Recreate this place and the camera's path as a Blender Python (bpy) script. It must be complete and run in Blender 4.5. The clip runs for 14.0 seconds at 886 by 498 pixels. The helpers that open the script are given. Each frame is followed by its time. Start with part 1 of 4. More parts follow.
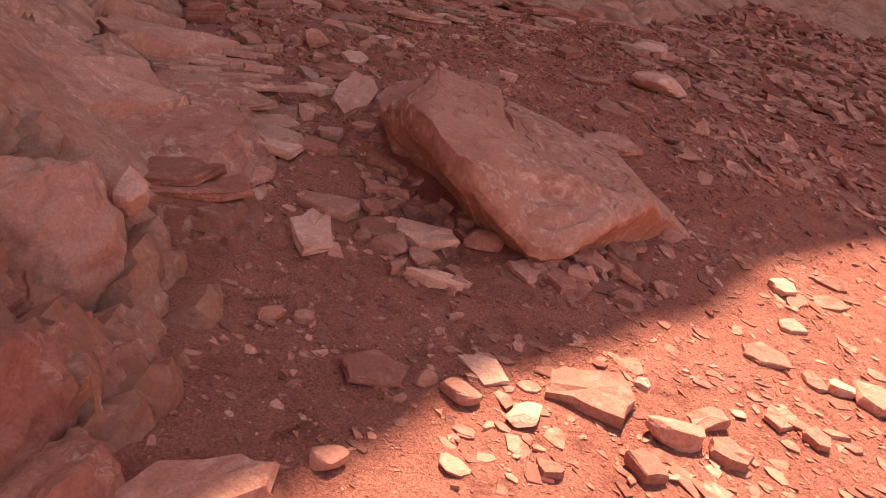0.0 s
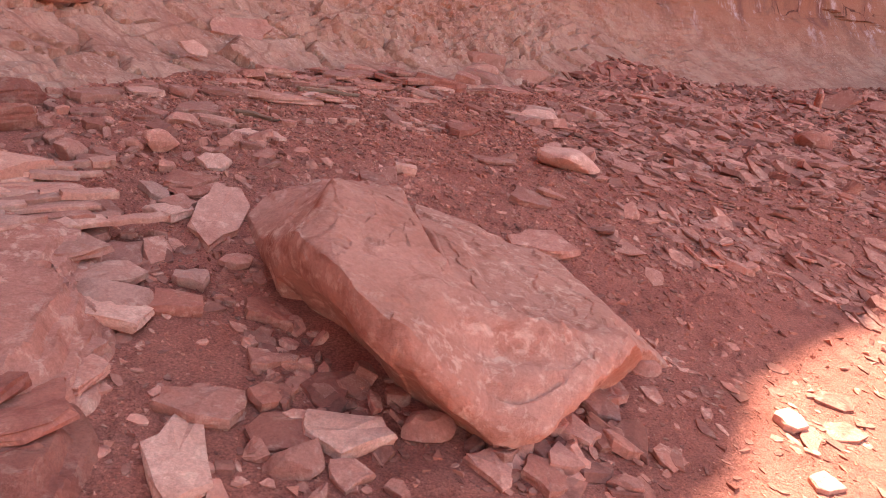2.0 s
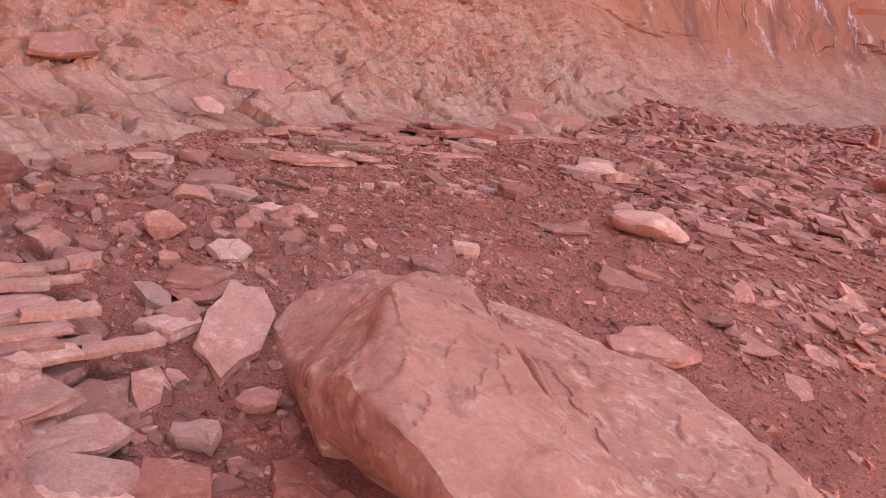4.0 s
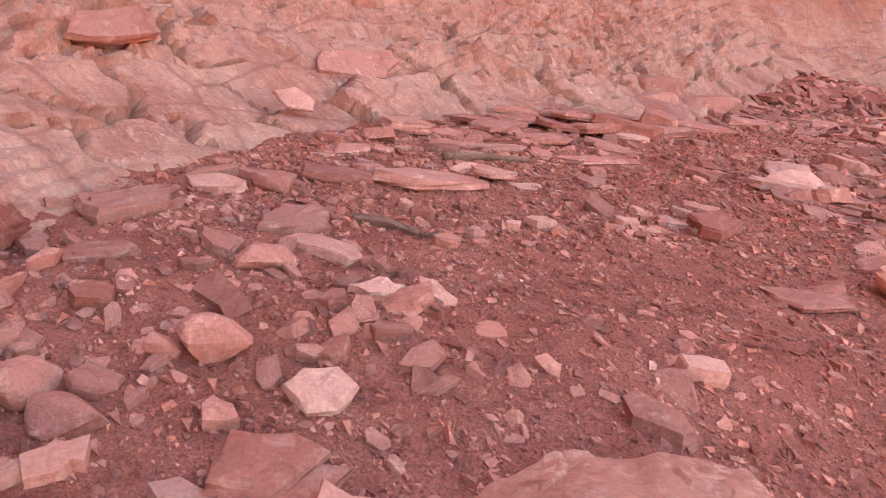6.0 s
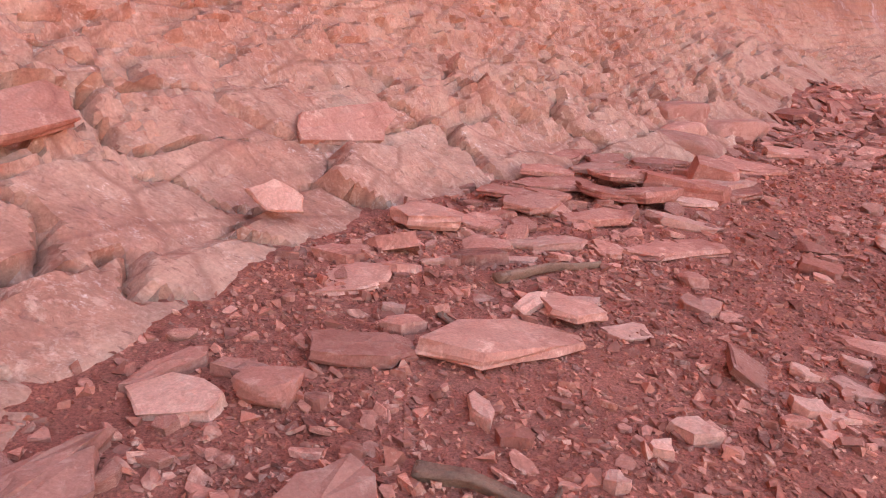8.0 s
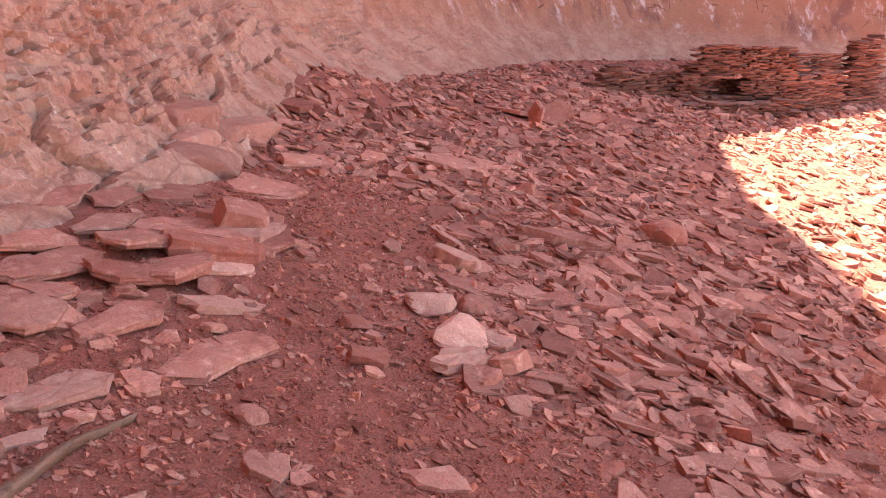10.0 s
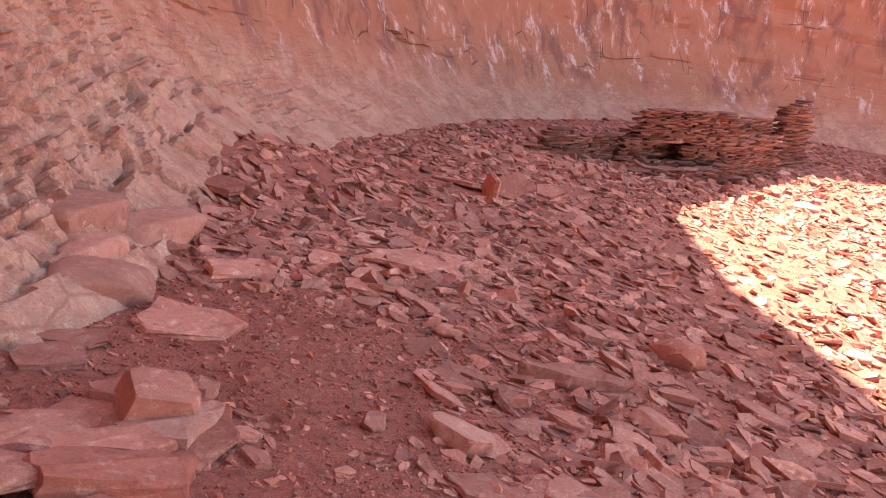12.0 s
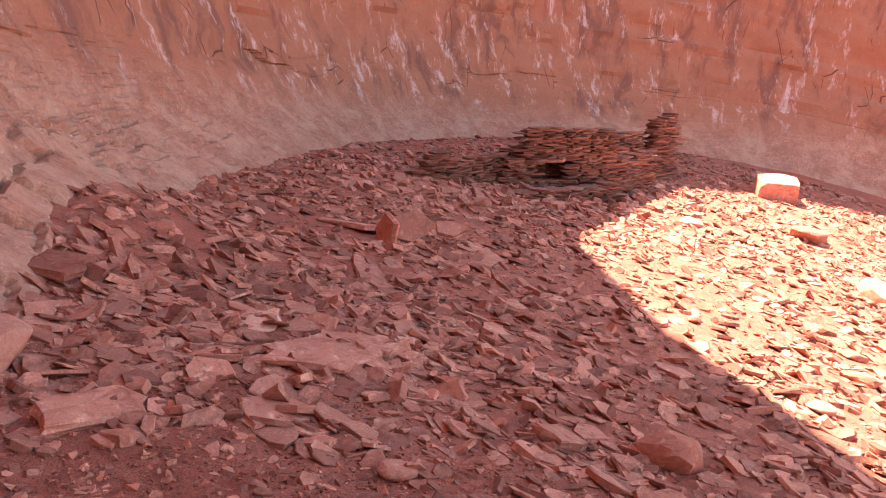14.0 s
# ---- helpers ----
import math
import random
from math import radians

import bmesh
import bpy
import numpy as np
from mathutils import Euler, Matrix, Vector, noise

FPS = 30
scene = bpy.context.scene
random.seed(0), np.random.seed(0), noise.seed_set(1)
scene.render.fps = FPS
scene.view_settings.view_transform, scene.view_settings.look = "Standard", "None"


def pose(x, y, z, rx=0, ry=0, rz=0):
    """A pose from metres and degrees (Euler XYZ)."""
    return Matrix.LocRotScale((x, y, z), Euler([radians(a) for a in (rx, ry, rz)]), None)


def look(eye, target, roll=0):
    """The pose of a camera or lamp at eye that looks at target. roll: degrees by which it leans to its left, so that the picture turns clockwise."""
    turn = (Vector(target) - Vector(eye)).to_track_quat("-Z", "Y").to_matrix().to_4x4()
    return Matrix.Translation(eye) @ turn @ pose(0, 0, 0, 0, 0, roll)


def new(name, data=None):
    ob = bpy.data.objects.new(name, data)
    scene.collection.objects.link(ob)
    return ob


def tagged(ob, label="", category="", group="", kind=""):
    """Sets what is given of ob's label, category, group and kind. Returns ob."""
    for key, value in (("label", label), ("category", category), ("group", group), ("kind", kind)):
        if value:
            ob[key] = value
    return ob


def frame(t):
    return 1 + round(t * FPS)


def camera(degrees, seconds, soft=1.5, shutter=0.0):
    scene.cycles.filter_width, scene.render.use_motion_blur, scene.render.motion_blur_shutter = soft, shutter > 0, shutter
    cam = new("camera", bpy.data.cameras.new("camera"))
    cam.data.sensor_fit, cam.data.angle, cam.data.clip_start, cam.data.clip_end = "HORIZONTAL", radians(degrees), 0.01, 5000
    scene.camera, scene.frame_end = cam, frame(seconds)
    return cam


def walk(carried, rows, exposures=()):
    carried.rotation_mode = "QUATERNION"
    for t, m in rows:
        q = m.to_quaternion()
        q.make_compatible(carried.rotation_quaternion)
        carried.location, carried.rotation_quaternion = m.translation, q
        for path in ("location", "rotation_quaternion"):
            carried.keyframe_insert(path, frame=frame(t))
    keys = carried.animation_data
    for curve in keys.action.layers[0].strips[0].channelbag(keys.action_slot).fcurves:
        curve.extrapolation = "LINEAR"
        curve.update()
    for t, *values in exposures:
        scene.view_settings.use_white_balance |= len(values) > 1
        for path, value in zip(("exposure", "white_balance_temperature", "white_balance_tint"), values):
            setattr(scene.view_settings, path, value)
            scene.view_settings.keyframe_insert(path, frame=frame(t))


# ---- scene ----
cam = camera(61.2, 14.0, soft=1.0)
PATH = [
    (0, (0.107, 0.385, 1.568), (0.082, 2.682, 0.872), 0.48),
    (0.5, (0.065, 0.680, 1.574), (0.008, 2.997, 0.952), -2.07),
    (1, (0.011, 0.925, 1.645), (0.075, 3.261, 1.097), -2.09),
    (1.5, (-0.059, 1.220, 1.729), (0.223, 3.553, 1.241), -2.68),
    (2, (-0.050, 1.435, 1.721), (0.344, 3.741, 1.186), -2.49),
    (2.2, (-0.031, 1.563, 1.708), (0.359, 3.871, 1.174), -2.08),
    (4.3, (-0.129, 2.574, 1.848), (0.184, 4.921, 1.463), -4.84),
    (4.5, (-0.116, 2.742, 1.886), (0.137, 5.098, 1.503), -5.63),
    (5, (-0.213, 3.065, 1.990), (-0.177, 5.428, 1.563), -7.05),
    (5.5, (-0.312, 3.398, 2.065), (-0.278, 5.757, 1.620), -6.55),
    (6, (-0.280, 3.826, 2.029), (-0.212, 6.176, 1.546), -4.30),
    (6.5, (-0.363, 4.188, 2.184), (-0.470, 6.530, 1.670), -3.88),
    (7, (-0.544, 4.513, 2.348), (-0.779, 6.838, 1.807), -5.36),
    (7.5, (-0.589, 4.781, 2.444), (-0.727, 7.123, 1.934), -7.04),
    (8, (-0.566, 5.219, 2.481), (-0.364, 7.555, 1.969), -6.34),
    (8.5, (-0.510, 5.407, 2.636), (0.112, 7.619, 1.946), -2.75),
    (9, (-0.513, 5.663, 2.777), (0.651, 7.658, 2.123), 2.22),
    (9.2, (-0.510, 5.685, 2.876), (0.751, 7.597, 2.162), 1.29),
    (11.3, (0.101, 6.916, 3.252), (1.854, 8.383, 2.520), 2.36),
    (11.5, (0.161, 7.054, 3.289), (1.902, 8.536, 2.561), 2.39),
    (12, (0.383, 7.408, 3.245), (2.134, 8.907, 2.574), 1.73),
    (12.5, (0.638, 7.764, 3.254), (2.418, 9.203, 2.529), 1.42),
    (13, (0.828, 8.178, 3.240), (2.676, 9.523, 2.508), 2.06),
    (13.5, (1.009, 8.422, 3.324), (2.977, 9.598, 2.611), 2.13),
    (14, (1.304, 8.718, 3.320), (3.318, 9.865, 2.700), 1.11),
]
EXPOSURES = [(0.0, 1.30, 8800, 24), (0.5, 1.57, 8500, 22), (1.0, 1.98, 7750, 16), (1.5, 2.24, 7550, 12), (2.2, 2.32, 7450, 12), (4.5, 2.72, 7350, 12),
             (6.5, 2.90, 7450, 12), (8.0, 2.88, 7450, 12), (8.5, 2.98, 7450, 12), (9.2, 2.85, 7550, 12), (11.3, 2.47, 7600, 12), (12.5, 2.56, 7500, 10), (13.2, 2.57, 7500, 10), (14.0, 2.36, 7700, 10)]
walk(cam, [(t, look(eye, target, roll)) for t, eye, target, roll in PATH], EXPOSURES)

# ---- light ----
SUN_AZ, SUN_EL = radians(26), radians(64)
SUN_DIR = Vector((math.sin(SUN_AZ) * math.cos(SUN_EL), math.cos(SUN_AZ) * math.cos(SUN_EL), math.sin(SUN_EL)))
world = bpy.data.worlds.new("sky")
scene.world = world
world.use_nodes = True
sky = world.node_tree.nodes.new("ShaderNodeTexSky")
sky.sky_type, sky.sun_disc, sky.sun_elevation, sky.sun_rotation = "NISHITA", False, SUN_EL, SUN_AZ
world.node_tree.links.new(sky.outputs[0], world.node_tree.nodes["Background"].inputs[0])
world.node_tree.nodes["Background"].inputs[1].default_value = 0.12
sun = new("sun", bpy.data.lights.new("sun", "SUN"))
sun.data.energy, sun.data.angle, sun.data.color = 4.8, radians(0.6), (1.0, 0.95, 0.87)
sun.matrix_world = look(SUN_DIR * 80, (0, 0, 0))

# ---- materials ----
def rock(name, light, mid, dark, pale=0.0, per="object", grain=60.0, bump=0.5, rough=0.9, strata=0.0, spread=0.25, cracks=0.0, speck=0.2, varnish=False, relief=0.012):
    """Sandstone: two colours in soft patches, grain, pale mineral crust, per-piece shade."""
    light, mid, dark = ((c[0], c[1] * 0.895, c[2] * 0.865) for c in (light, mid, dark))
    m = bpy.data.materials.new(name)
    m.use_nodes = True
    nt = m.node_tree
    b = nt.nodes["Principled BSDF"]
    b.inputs["Roughness"].default_value = rough
    b.inputs["Specular IOR Level"].default_value = 0.25
    add, link = nt.nodes.new, nt.links.new
    tex = add("ShaderNodeTexCoord" if per == "object" else "ShaderNodeNewGeometry")
    coord = tex.outputs["Object"] if per == "object" else tex.outputs["Position"]

    def noise_tex(scale, detail=6.0, rgh=0.6, distort=0.0, src=None):
        n = add("ShaderNodeTexNoise")
        n.inputs["Scale"].default_value, n.inputs["Detail"].default_value = scale, detail
        n.inputs["Roughness"].default_value, n.inputs["Distortion"].default_value = rgh, distort
        link(src or coord, n.inputs["Vector"])
        return n.outputs["Fac"]

    def ramp(src, a, z, lo=(0, 0, 0, 1), hi=(1, 1, 1, 1)):
        r = add("ShaderNodeValToRGB")
        r.color_ramp.elements[0].position, r.color_ramp.elements[1].position = a, z
        r.color_ramp.elements[0].color, r.color_ramp.elements[1].color = lo, hi
        link(src, r.inputs[0])
        return r.outputs[0]

    def mix(fac, a, c, kind="MIX"):
        n = add("ShaderNodeMix")
        n.data_type, n.blend_type = "RGBA", kind
        for sock, v in ((n.inputs[0], fac), (n.inputs[6], a), (n.inputs[7], c)):
            if hasattr(v, "links"):
                link(v, sock)
            else:
                sock.default_value = v
        return n.outputs[2]

    col = ramp(noise_tex(2.2, 5, 0.6, 0.4), 0.32, 0.68, (*mid, 1), (*light, 1))
    col = mix(ramp(noise_tex(7.0, 8, 0.7, 0.8), 0.5, 0.72), col, (*dark, 1))
    if strata:
        mp = add("ShaderNodeMapping")
        mp.inputs["Scale"].default_value = (1.0, 1.0, 14.0)
        link(coord, mp.inputs["Vector"])
        col = mix(ramp(noise_tex(1.3, 7, 0.65, 0.3, mp.outputs[0]), 0.45, 0.7, (0, 0, 0, 1), (strata, strata, strata, 1)), col, (*dark, 1))
    if pale:
        crust = mix(1.0, ramp(noise_tex(1.7, 4, 0.6, 0.5), 0.40, 0.55), ramp(noise_tex(16.0, 7, 0.7, 0.4), 0.52, 0.62), "MULTIPLY")
        crust = mix(1.0, crust, (pale, pale, pale, 1), "MULTIPLY")
        col = mix(crust, col, (0.80, 0.53, 0.41, 1))
    if varnish:
        # buff bloom in broad patches, white salt flecks inside it, grey-violet stains
        spot = add("ShaderNodeSeparateXYZ")
        link(coord, spot.inputs[0])

        def span(sock, lo, hi):
            r = add("ShaderNodeMapRange")
            r.inputs["From Min"].default_value, r.inputs["From Max"].default_value = lo, hi
            link(sock, r.inputs["Value"])
            return r.outputs[0]
        bloom = mix(1.0, ramp(noise_tex(1.1, 5, 0.65, 0.6), 0.42, 0.60), span(spot.outputs[1], 2.6, 4.6), "MULTIPLY")
        col = mix(mix(1.0, bloom, (0.75, 0.75, 0.75, 1), "MULTIPLY"), col, (0.56, 0.335, 0.24, 1))
        flecks = mix(1.0, ramp(noise_tex(2.6, 4, 0.7, 0.8), 0.50, 0.60), ramp(noise_tex(20.0, 8, 0.8, 0.4), 0.55, 0.62), "MULTIPLY")
        flecks = mix(1.0, flecks, span(spot.outputs[1], 2.6, 4.6), "MULTIPLY")
        col = mix(span(spot.outputs[1], 3.6, 2.4), col, (0.36, 0.14, 0.092, 1))
        col = mix(mix(1.0, flecks, (0.55, 0.55, 0.55, 1), "MULTIPLY"), col, (0.88, 0.72, 0.62, 1))
        col = mix(ramp(noise_tex(3.4, 8, 0.75, 1.0), 0.55, 0.68, (0, 0, 0, 1), (0.75, 0.75, 0.75, 1)), col, (0.38, 0.185, 0.145, 1))
        col = mix(ramp(noise_tex(1.9, 8, 0.68, 0.9), 0.50, 0.66, (0, 0, 0, 1), (0.7, 0.7, 0.7, 1)), col, (0.33, 0.15, 0.108, 1))
        slanted = add("ShaderNodeMapping")
        slanted.inputs["Rotation"].default_value = (0.5, 0.6, 0.3)
        slanted.inputs["Scale"].default_value = (1.0, 2.2, 1.0)
        link(coord, slanted.inputs["Vector"])
        col = mix(ramp(noise_tex(9.0, 9, 0.72, 1.6, slanted.outputs[0]), 0.57, 0.66, (0, 0, 0, 1), (0.8, 0.8, 0.8, 1)), col, (0.24, 0.105, 0.08, 1))
        col = mix(ramp(noise_tex(5.0, 10, 0.78, 1.2, slanted.outputs[0]), 0.56, 0.66, (0, 0, 0, 1), (0.55, 0.55, 0.55, 1)), col, (0.66, 0.43, 0.325, 1))
        tall = add("ShaderNodeMath")
        tall.operation = "MULTIPLY_ADD"
        tall.inputs[1].default_value = 0.10
        link(spot.outputs[0], tall.inputs[0])
        link(spot.outputs[2], tall.inputs[2])
        high = mix(1.0, span(tall.outputs[0], 3.35, 4.3), span(spot.outputs[0], 3.5, 8.0), "MULTIPLY")
        drip = add("ShaderNodeMapping")
        drip.inputs["Scale"].default_value = (1.0, 1.0, 0.30)
        link(coord, drip.inputs["Vector"])
        runs = noise_tex(1.0, 8, 0.65, 0.6, drip.outputs[0])
        col = mix(mix(1.0, high, (0.75, 0.75, 0.75, 1), "MULTIPLY"), col, (0.39, 0.155, 0.092, 1))
        col = mix(mix(1.0, high, ramp(runs, 0.52, 0.62), "MULTIPLY"), col, (0.26, 0.115, 0.085, 1))
        pale_runs = noise_tex(1.5, 8, 0.78, 0.25, drip.outputs[0])
        col = mix(mix(1.0, high, ramp(pale_runs, 0.55, 0.63), "MULTIPLY"), col, (0.62, 0.46, 0.43, 1))
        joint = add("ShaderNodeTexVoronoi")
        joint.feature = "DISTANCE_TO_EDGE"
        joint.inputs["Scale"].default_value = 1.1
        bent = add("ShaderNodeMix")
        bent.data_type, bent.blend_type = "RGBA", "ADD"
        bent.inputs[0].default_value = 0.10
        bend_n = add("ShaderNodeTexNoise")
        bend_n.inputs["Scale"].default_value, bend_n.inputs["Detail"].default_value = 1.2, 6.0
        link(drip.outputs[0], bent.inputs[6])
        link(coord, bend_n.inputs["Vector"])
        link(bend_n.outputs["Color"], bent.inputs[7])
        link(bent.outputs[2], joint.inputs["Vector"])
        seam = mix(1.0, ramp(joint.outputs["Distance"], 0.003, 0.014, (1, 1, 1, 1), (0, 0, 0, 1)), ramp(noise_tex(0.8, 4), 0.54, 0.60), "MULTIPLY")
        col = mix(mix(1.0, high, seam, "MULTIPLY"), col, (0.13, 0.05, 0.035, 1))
    rnd = add("ShaderNodeObjectInfo").outputs["Random"] if per == "object" else tex.outputs["Random Per Island"]
    col = mix(1.0, col, ramp(rnd, 0.0, 1.0, (1 - spread, 1 - spread * 1.15, 1 - spread * 1.15, 1), (1 + spread, 1 + spread, 1 + spread * 0.9, 1)), "MULTIPLY")
    col = mix(1.0, col, ramp(noise_tex(grain, 5, 0.7), 0.3, 0.7, (1 - speck, 0.98 - speck, 0.97 - speck, 1), (0.97 + speck, 0.97 + speck, 0.96 + speck, 1)), "MULTIPLY")
    link(col, b.inputs["Base Color"])
    h = add("ShaderNodeMath")
    h.operation = "MULTIPLY_ADD"
    link(noise_tex(14.0, 8, 0.7, 0.3), h.inputs[0])
    h.inputs[1].default_value = 3.0
    link(noise_tex(grain * 1.5, 6, 0.7), h.inputs[2])
    height = h.outputs[0]
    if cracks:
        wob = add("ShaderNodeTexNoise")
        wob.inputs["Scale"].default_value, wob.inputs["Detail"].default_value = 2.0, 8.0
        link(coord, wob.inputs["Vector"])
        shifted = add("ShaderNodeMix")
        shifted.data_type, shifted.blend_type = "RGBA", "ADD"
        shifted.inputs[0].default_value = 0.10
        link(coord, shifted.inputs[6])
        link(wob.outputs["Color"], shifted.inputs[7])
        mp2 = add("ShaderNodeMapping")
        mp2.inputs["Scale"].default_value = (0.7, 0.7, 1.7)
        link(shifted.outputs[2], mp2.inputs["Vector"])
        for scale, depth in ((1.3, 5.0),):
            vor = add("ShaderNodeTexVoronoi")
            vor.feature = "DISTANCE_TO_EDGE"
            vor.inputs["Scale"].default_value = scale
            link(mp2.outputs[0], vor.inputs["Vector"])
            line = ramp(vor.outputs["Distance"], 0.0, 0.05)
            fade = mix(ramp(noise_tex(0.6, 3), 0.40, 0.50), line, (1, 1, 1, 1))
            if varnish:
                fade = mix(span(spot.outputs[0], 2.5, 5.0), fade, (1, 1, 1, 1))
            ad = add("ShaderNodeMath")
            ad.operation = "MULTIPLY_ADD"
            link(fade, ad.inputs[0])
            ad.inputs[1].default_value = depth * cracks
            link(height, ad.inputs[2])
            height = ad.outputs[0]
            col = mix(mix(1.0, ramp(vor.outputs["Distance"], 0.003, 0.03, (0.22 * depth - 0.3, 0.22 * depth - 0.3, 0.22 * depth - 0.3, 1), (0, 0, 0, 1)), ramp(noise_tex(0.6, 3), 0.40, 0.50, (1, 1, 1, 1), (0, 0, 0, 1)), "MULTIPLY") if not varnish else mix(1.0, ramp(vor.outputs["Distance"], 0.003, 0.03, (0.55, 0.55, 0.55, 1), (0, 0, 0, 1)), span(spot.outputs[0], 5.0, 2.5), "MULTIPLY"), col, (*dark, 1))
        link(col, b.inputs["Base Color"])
    bp = add("ShaderNodeBump")
    bp.inputs["Strength"].default_value, bp.inputs["Distance"].default_value = bump, relief
    link(height, bp.inputs["Height"])
    link(bp.outputs[0], b.inputs["Normal"])
    return m


M_STONE = rock("red_sandstone", (0.56, 0.285, 0.225), (0.45, 0.205, 0.153), (0.30, 0.11, 0.078), pale=0.5, strata=0.25, bump=0.55, speck=0.2, grain=90.0)
M_RUBBLE = rock("rubble_sandstone", (0.52, 0.255, 0.198), (0.38, 0.165, 0.122), (0.17, 0.062, 0.047), pale=0.35, per="island", spread=0.42)
M_PALE = rock("pale_sandstone", (0.69, 0.44, 0.36), (0.58, 0.32, 0.245), (0.46, 0.21, 0.155), pale=0.7, bump=0.55, speck=0.2, grain=90.0)
M_DEEP = rock("deep_red_sandstone", (0.43, 0.19, 0.14), (0.35, 0.135, 0.10), (0.25, 0.085, 0.065), pale=0.35, bump=0.55, speck=0.2, grain=90.0)
M_BOULDER = rock("boulder_sandstone", (0.57, 0.305, 0.235), (0.46, 0.22, 0.16), (0.33, 0.128, 0.088), pale=0.5, strata=0.0, grain=50.0, bump=0.6, speck=0.14)
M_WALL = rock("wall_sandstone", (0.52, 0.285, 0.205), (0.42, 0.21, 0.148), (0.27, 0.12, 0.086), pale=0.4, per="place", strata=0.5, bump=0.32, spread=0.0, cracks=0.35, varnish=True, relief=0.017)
M_GRIT = rock("grit", (0.50, 0.22, 0.16), (0.40, 0.15, 0.105), (0.29, 0.095, 0.066), pale=0.4, per="island", spread=0.5)
M_DIRT = rock("red_dirt", (0.49, 0.195, 0.145), (0.41, 0.147, 0.107), (0.235, 0.08, 0.057), pale=0.0, per="place", grain=110.0, bump=1.0, spread=0.0, speck=0.5)
M_RUIN = rock("ruin_sandstone", (0.35, 0.185, 0.145), (0.25, 0.12, 0.093), (0.13, 0.058, 0.046), pale=0.1, spread=0.35)
M_BLOCK = rock("smooth_block_sandstone", (0.53, 0.295, 0.232), (0.455, 0.23, 0.175), (0.35, 0.155, 0.115), pale=0.5, grain=90.0, bump=0.35)

# ---- shapes ----
def tanh_np(v):
    return np.tanh(v)


def floor_z(x, y):
    """Height of the smooth alcove floor: it climbs along the walk and falls away from the cliff."""
    x, y = np.asarray(x, float), np.asarray(y, float)
    xs = 14 * tanh_np(x / 14)
    yc = np.clip(y - 6, -25, 18)
    low = 3.5 * tanh_np(np.minimum(yc, 0) / 3.5)
    return (1.4381 - 0.2004 * xs + 0.0873 * yc + 0.2049 * low + 0.2163 * tanh_np((y - 7.5) / 3) - 0.0056 * xs * xs
            + 0.0099 * xs * yc / (1 + 0.05 * np.abs(yc)) - 0.0855 * np.exp(-((xs - 2) ** 2 + (y - 11) ** 2) / 20)
            - 0.10 * np.exp(-((x - 2.9) ** 2 + (y - 11.7) ** 2) / 2.2)
            + 0.42 * np.exp(-((x - 5.7) ** 2 + (y - 15.8) ** 2) / 2.6))


def hash3(i, j, k):
    n = (i * 73856093) ^ (j * 19349663) ^ (k * 83492791)
    n = ((n ^ (n >> 13)) & 0xFFFFFFF) * 1274126177
    n &= 0xFFFFFFFF
    return ((n ^ (n >> 16)) & 0xFFFFFF) / float(0xFFFFFF)


def value_noise(x, y, z):
    """Smooth lattice noise, 0 to 1, for arrays."""
    xi, yi, zi = (np.floor(v).astype(np.int64) for v in (x, y, z))
    f = [v - np.floor(v) for v in (x, y, z)]
    u, v, w = (t * t * t * (t * (t * 6 - 15) + 10) for t in f)
    out = 0
    for a in (0, 1):
        for b in (0, 1):
            for c in (0, 1):
                out = out + hash3(xi + a, yi + b, zi + c) * (u if a else 1 - u) * (v if b else 1 - v) * (w if c else 1 - w)
    return out


def fbm(x, y, z, octaves=4, gain=0.5):
    total, amp, norm = 0, 1.0, 0
    for k in range(octaves):
        total = total + amp * value_noise(x + 17.3 * k, y - 9.1 * k, z + 5.7 * k)
        norm += amp
        x, y, z, amp = x * 2.03, y * 2.03, z * 2.03, amp * gain
    return total / norm


def facets(u, v, seed, lean=0.0):
    """Broken faces: every jittered cell is a small plane with its own height and slant, edged by a cleft. Returns height and distance to the edge."""
    ui, vi = np.floor(u).astype(np.int64), np.floor(v).astype(np.int64)
    d1, d2, face = np.full(np.shape(u), 9.0), np.full(np.shape(u), 9.0), np.zeros(np.shape(u))
    for a in (-1, 0, 1):
        for b in (-1, 0, 1):
            i, j = ui + a, vi + b
            du, dv = u - (i + 0.1 + 0.8 * hash3(i, j, np.int64(seed))), v - (j + 0.1 + 0.8 * hash3(i, j, np.int64(seed + 7)))
            d = np.maximum(np.abs(du + 0.35 * dv), np.abs(dv - 0.2 * du)) * 0.7 + 0.3 * np.hypot(du, dv)
            near = d < d1
            d2 = np.where(near, d1, np.minimum(d2, d))
            own = hash3(i, j, np.int64(seed + 13)) - 0.5
            slant_u, slant_v = hash3(i, j, np.int64(seed + 19)) - 0.5, hash3(i, j, np.int64(seed + 29)) - 0.5 + lean
            face = np.where(near, own + 0.9 * slant_u * du + 0.9 * slant_v * dv, face)
            d1 = np.where(near, d, d1)
    return face, d2 - d1


def ground_z(x, y):
    """The floor with its lumps."""
    x, y = np.asarray(x, float), np.asarray(y, float)
    z = floor_z(x, y) + 0.10 * (fbm(x * 0.9, y * 0.9, 0 * x, 3) - 0.5) + 0.035 * (fbm(x * 5, y * 5, 0 * x + 3, 3) - 0.5)
    return z


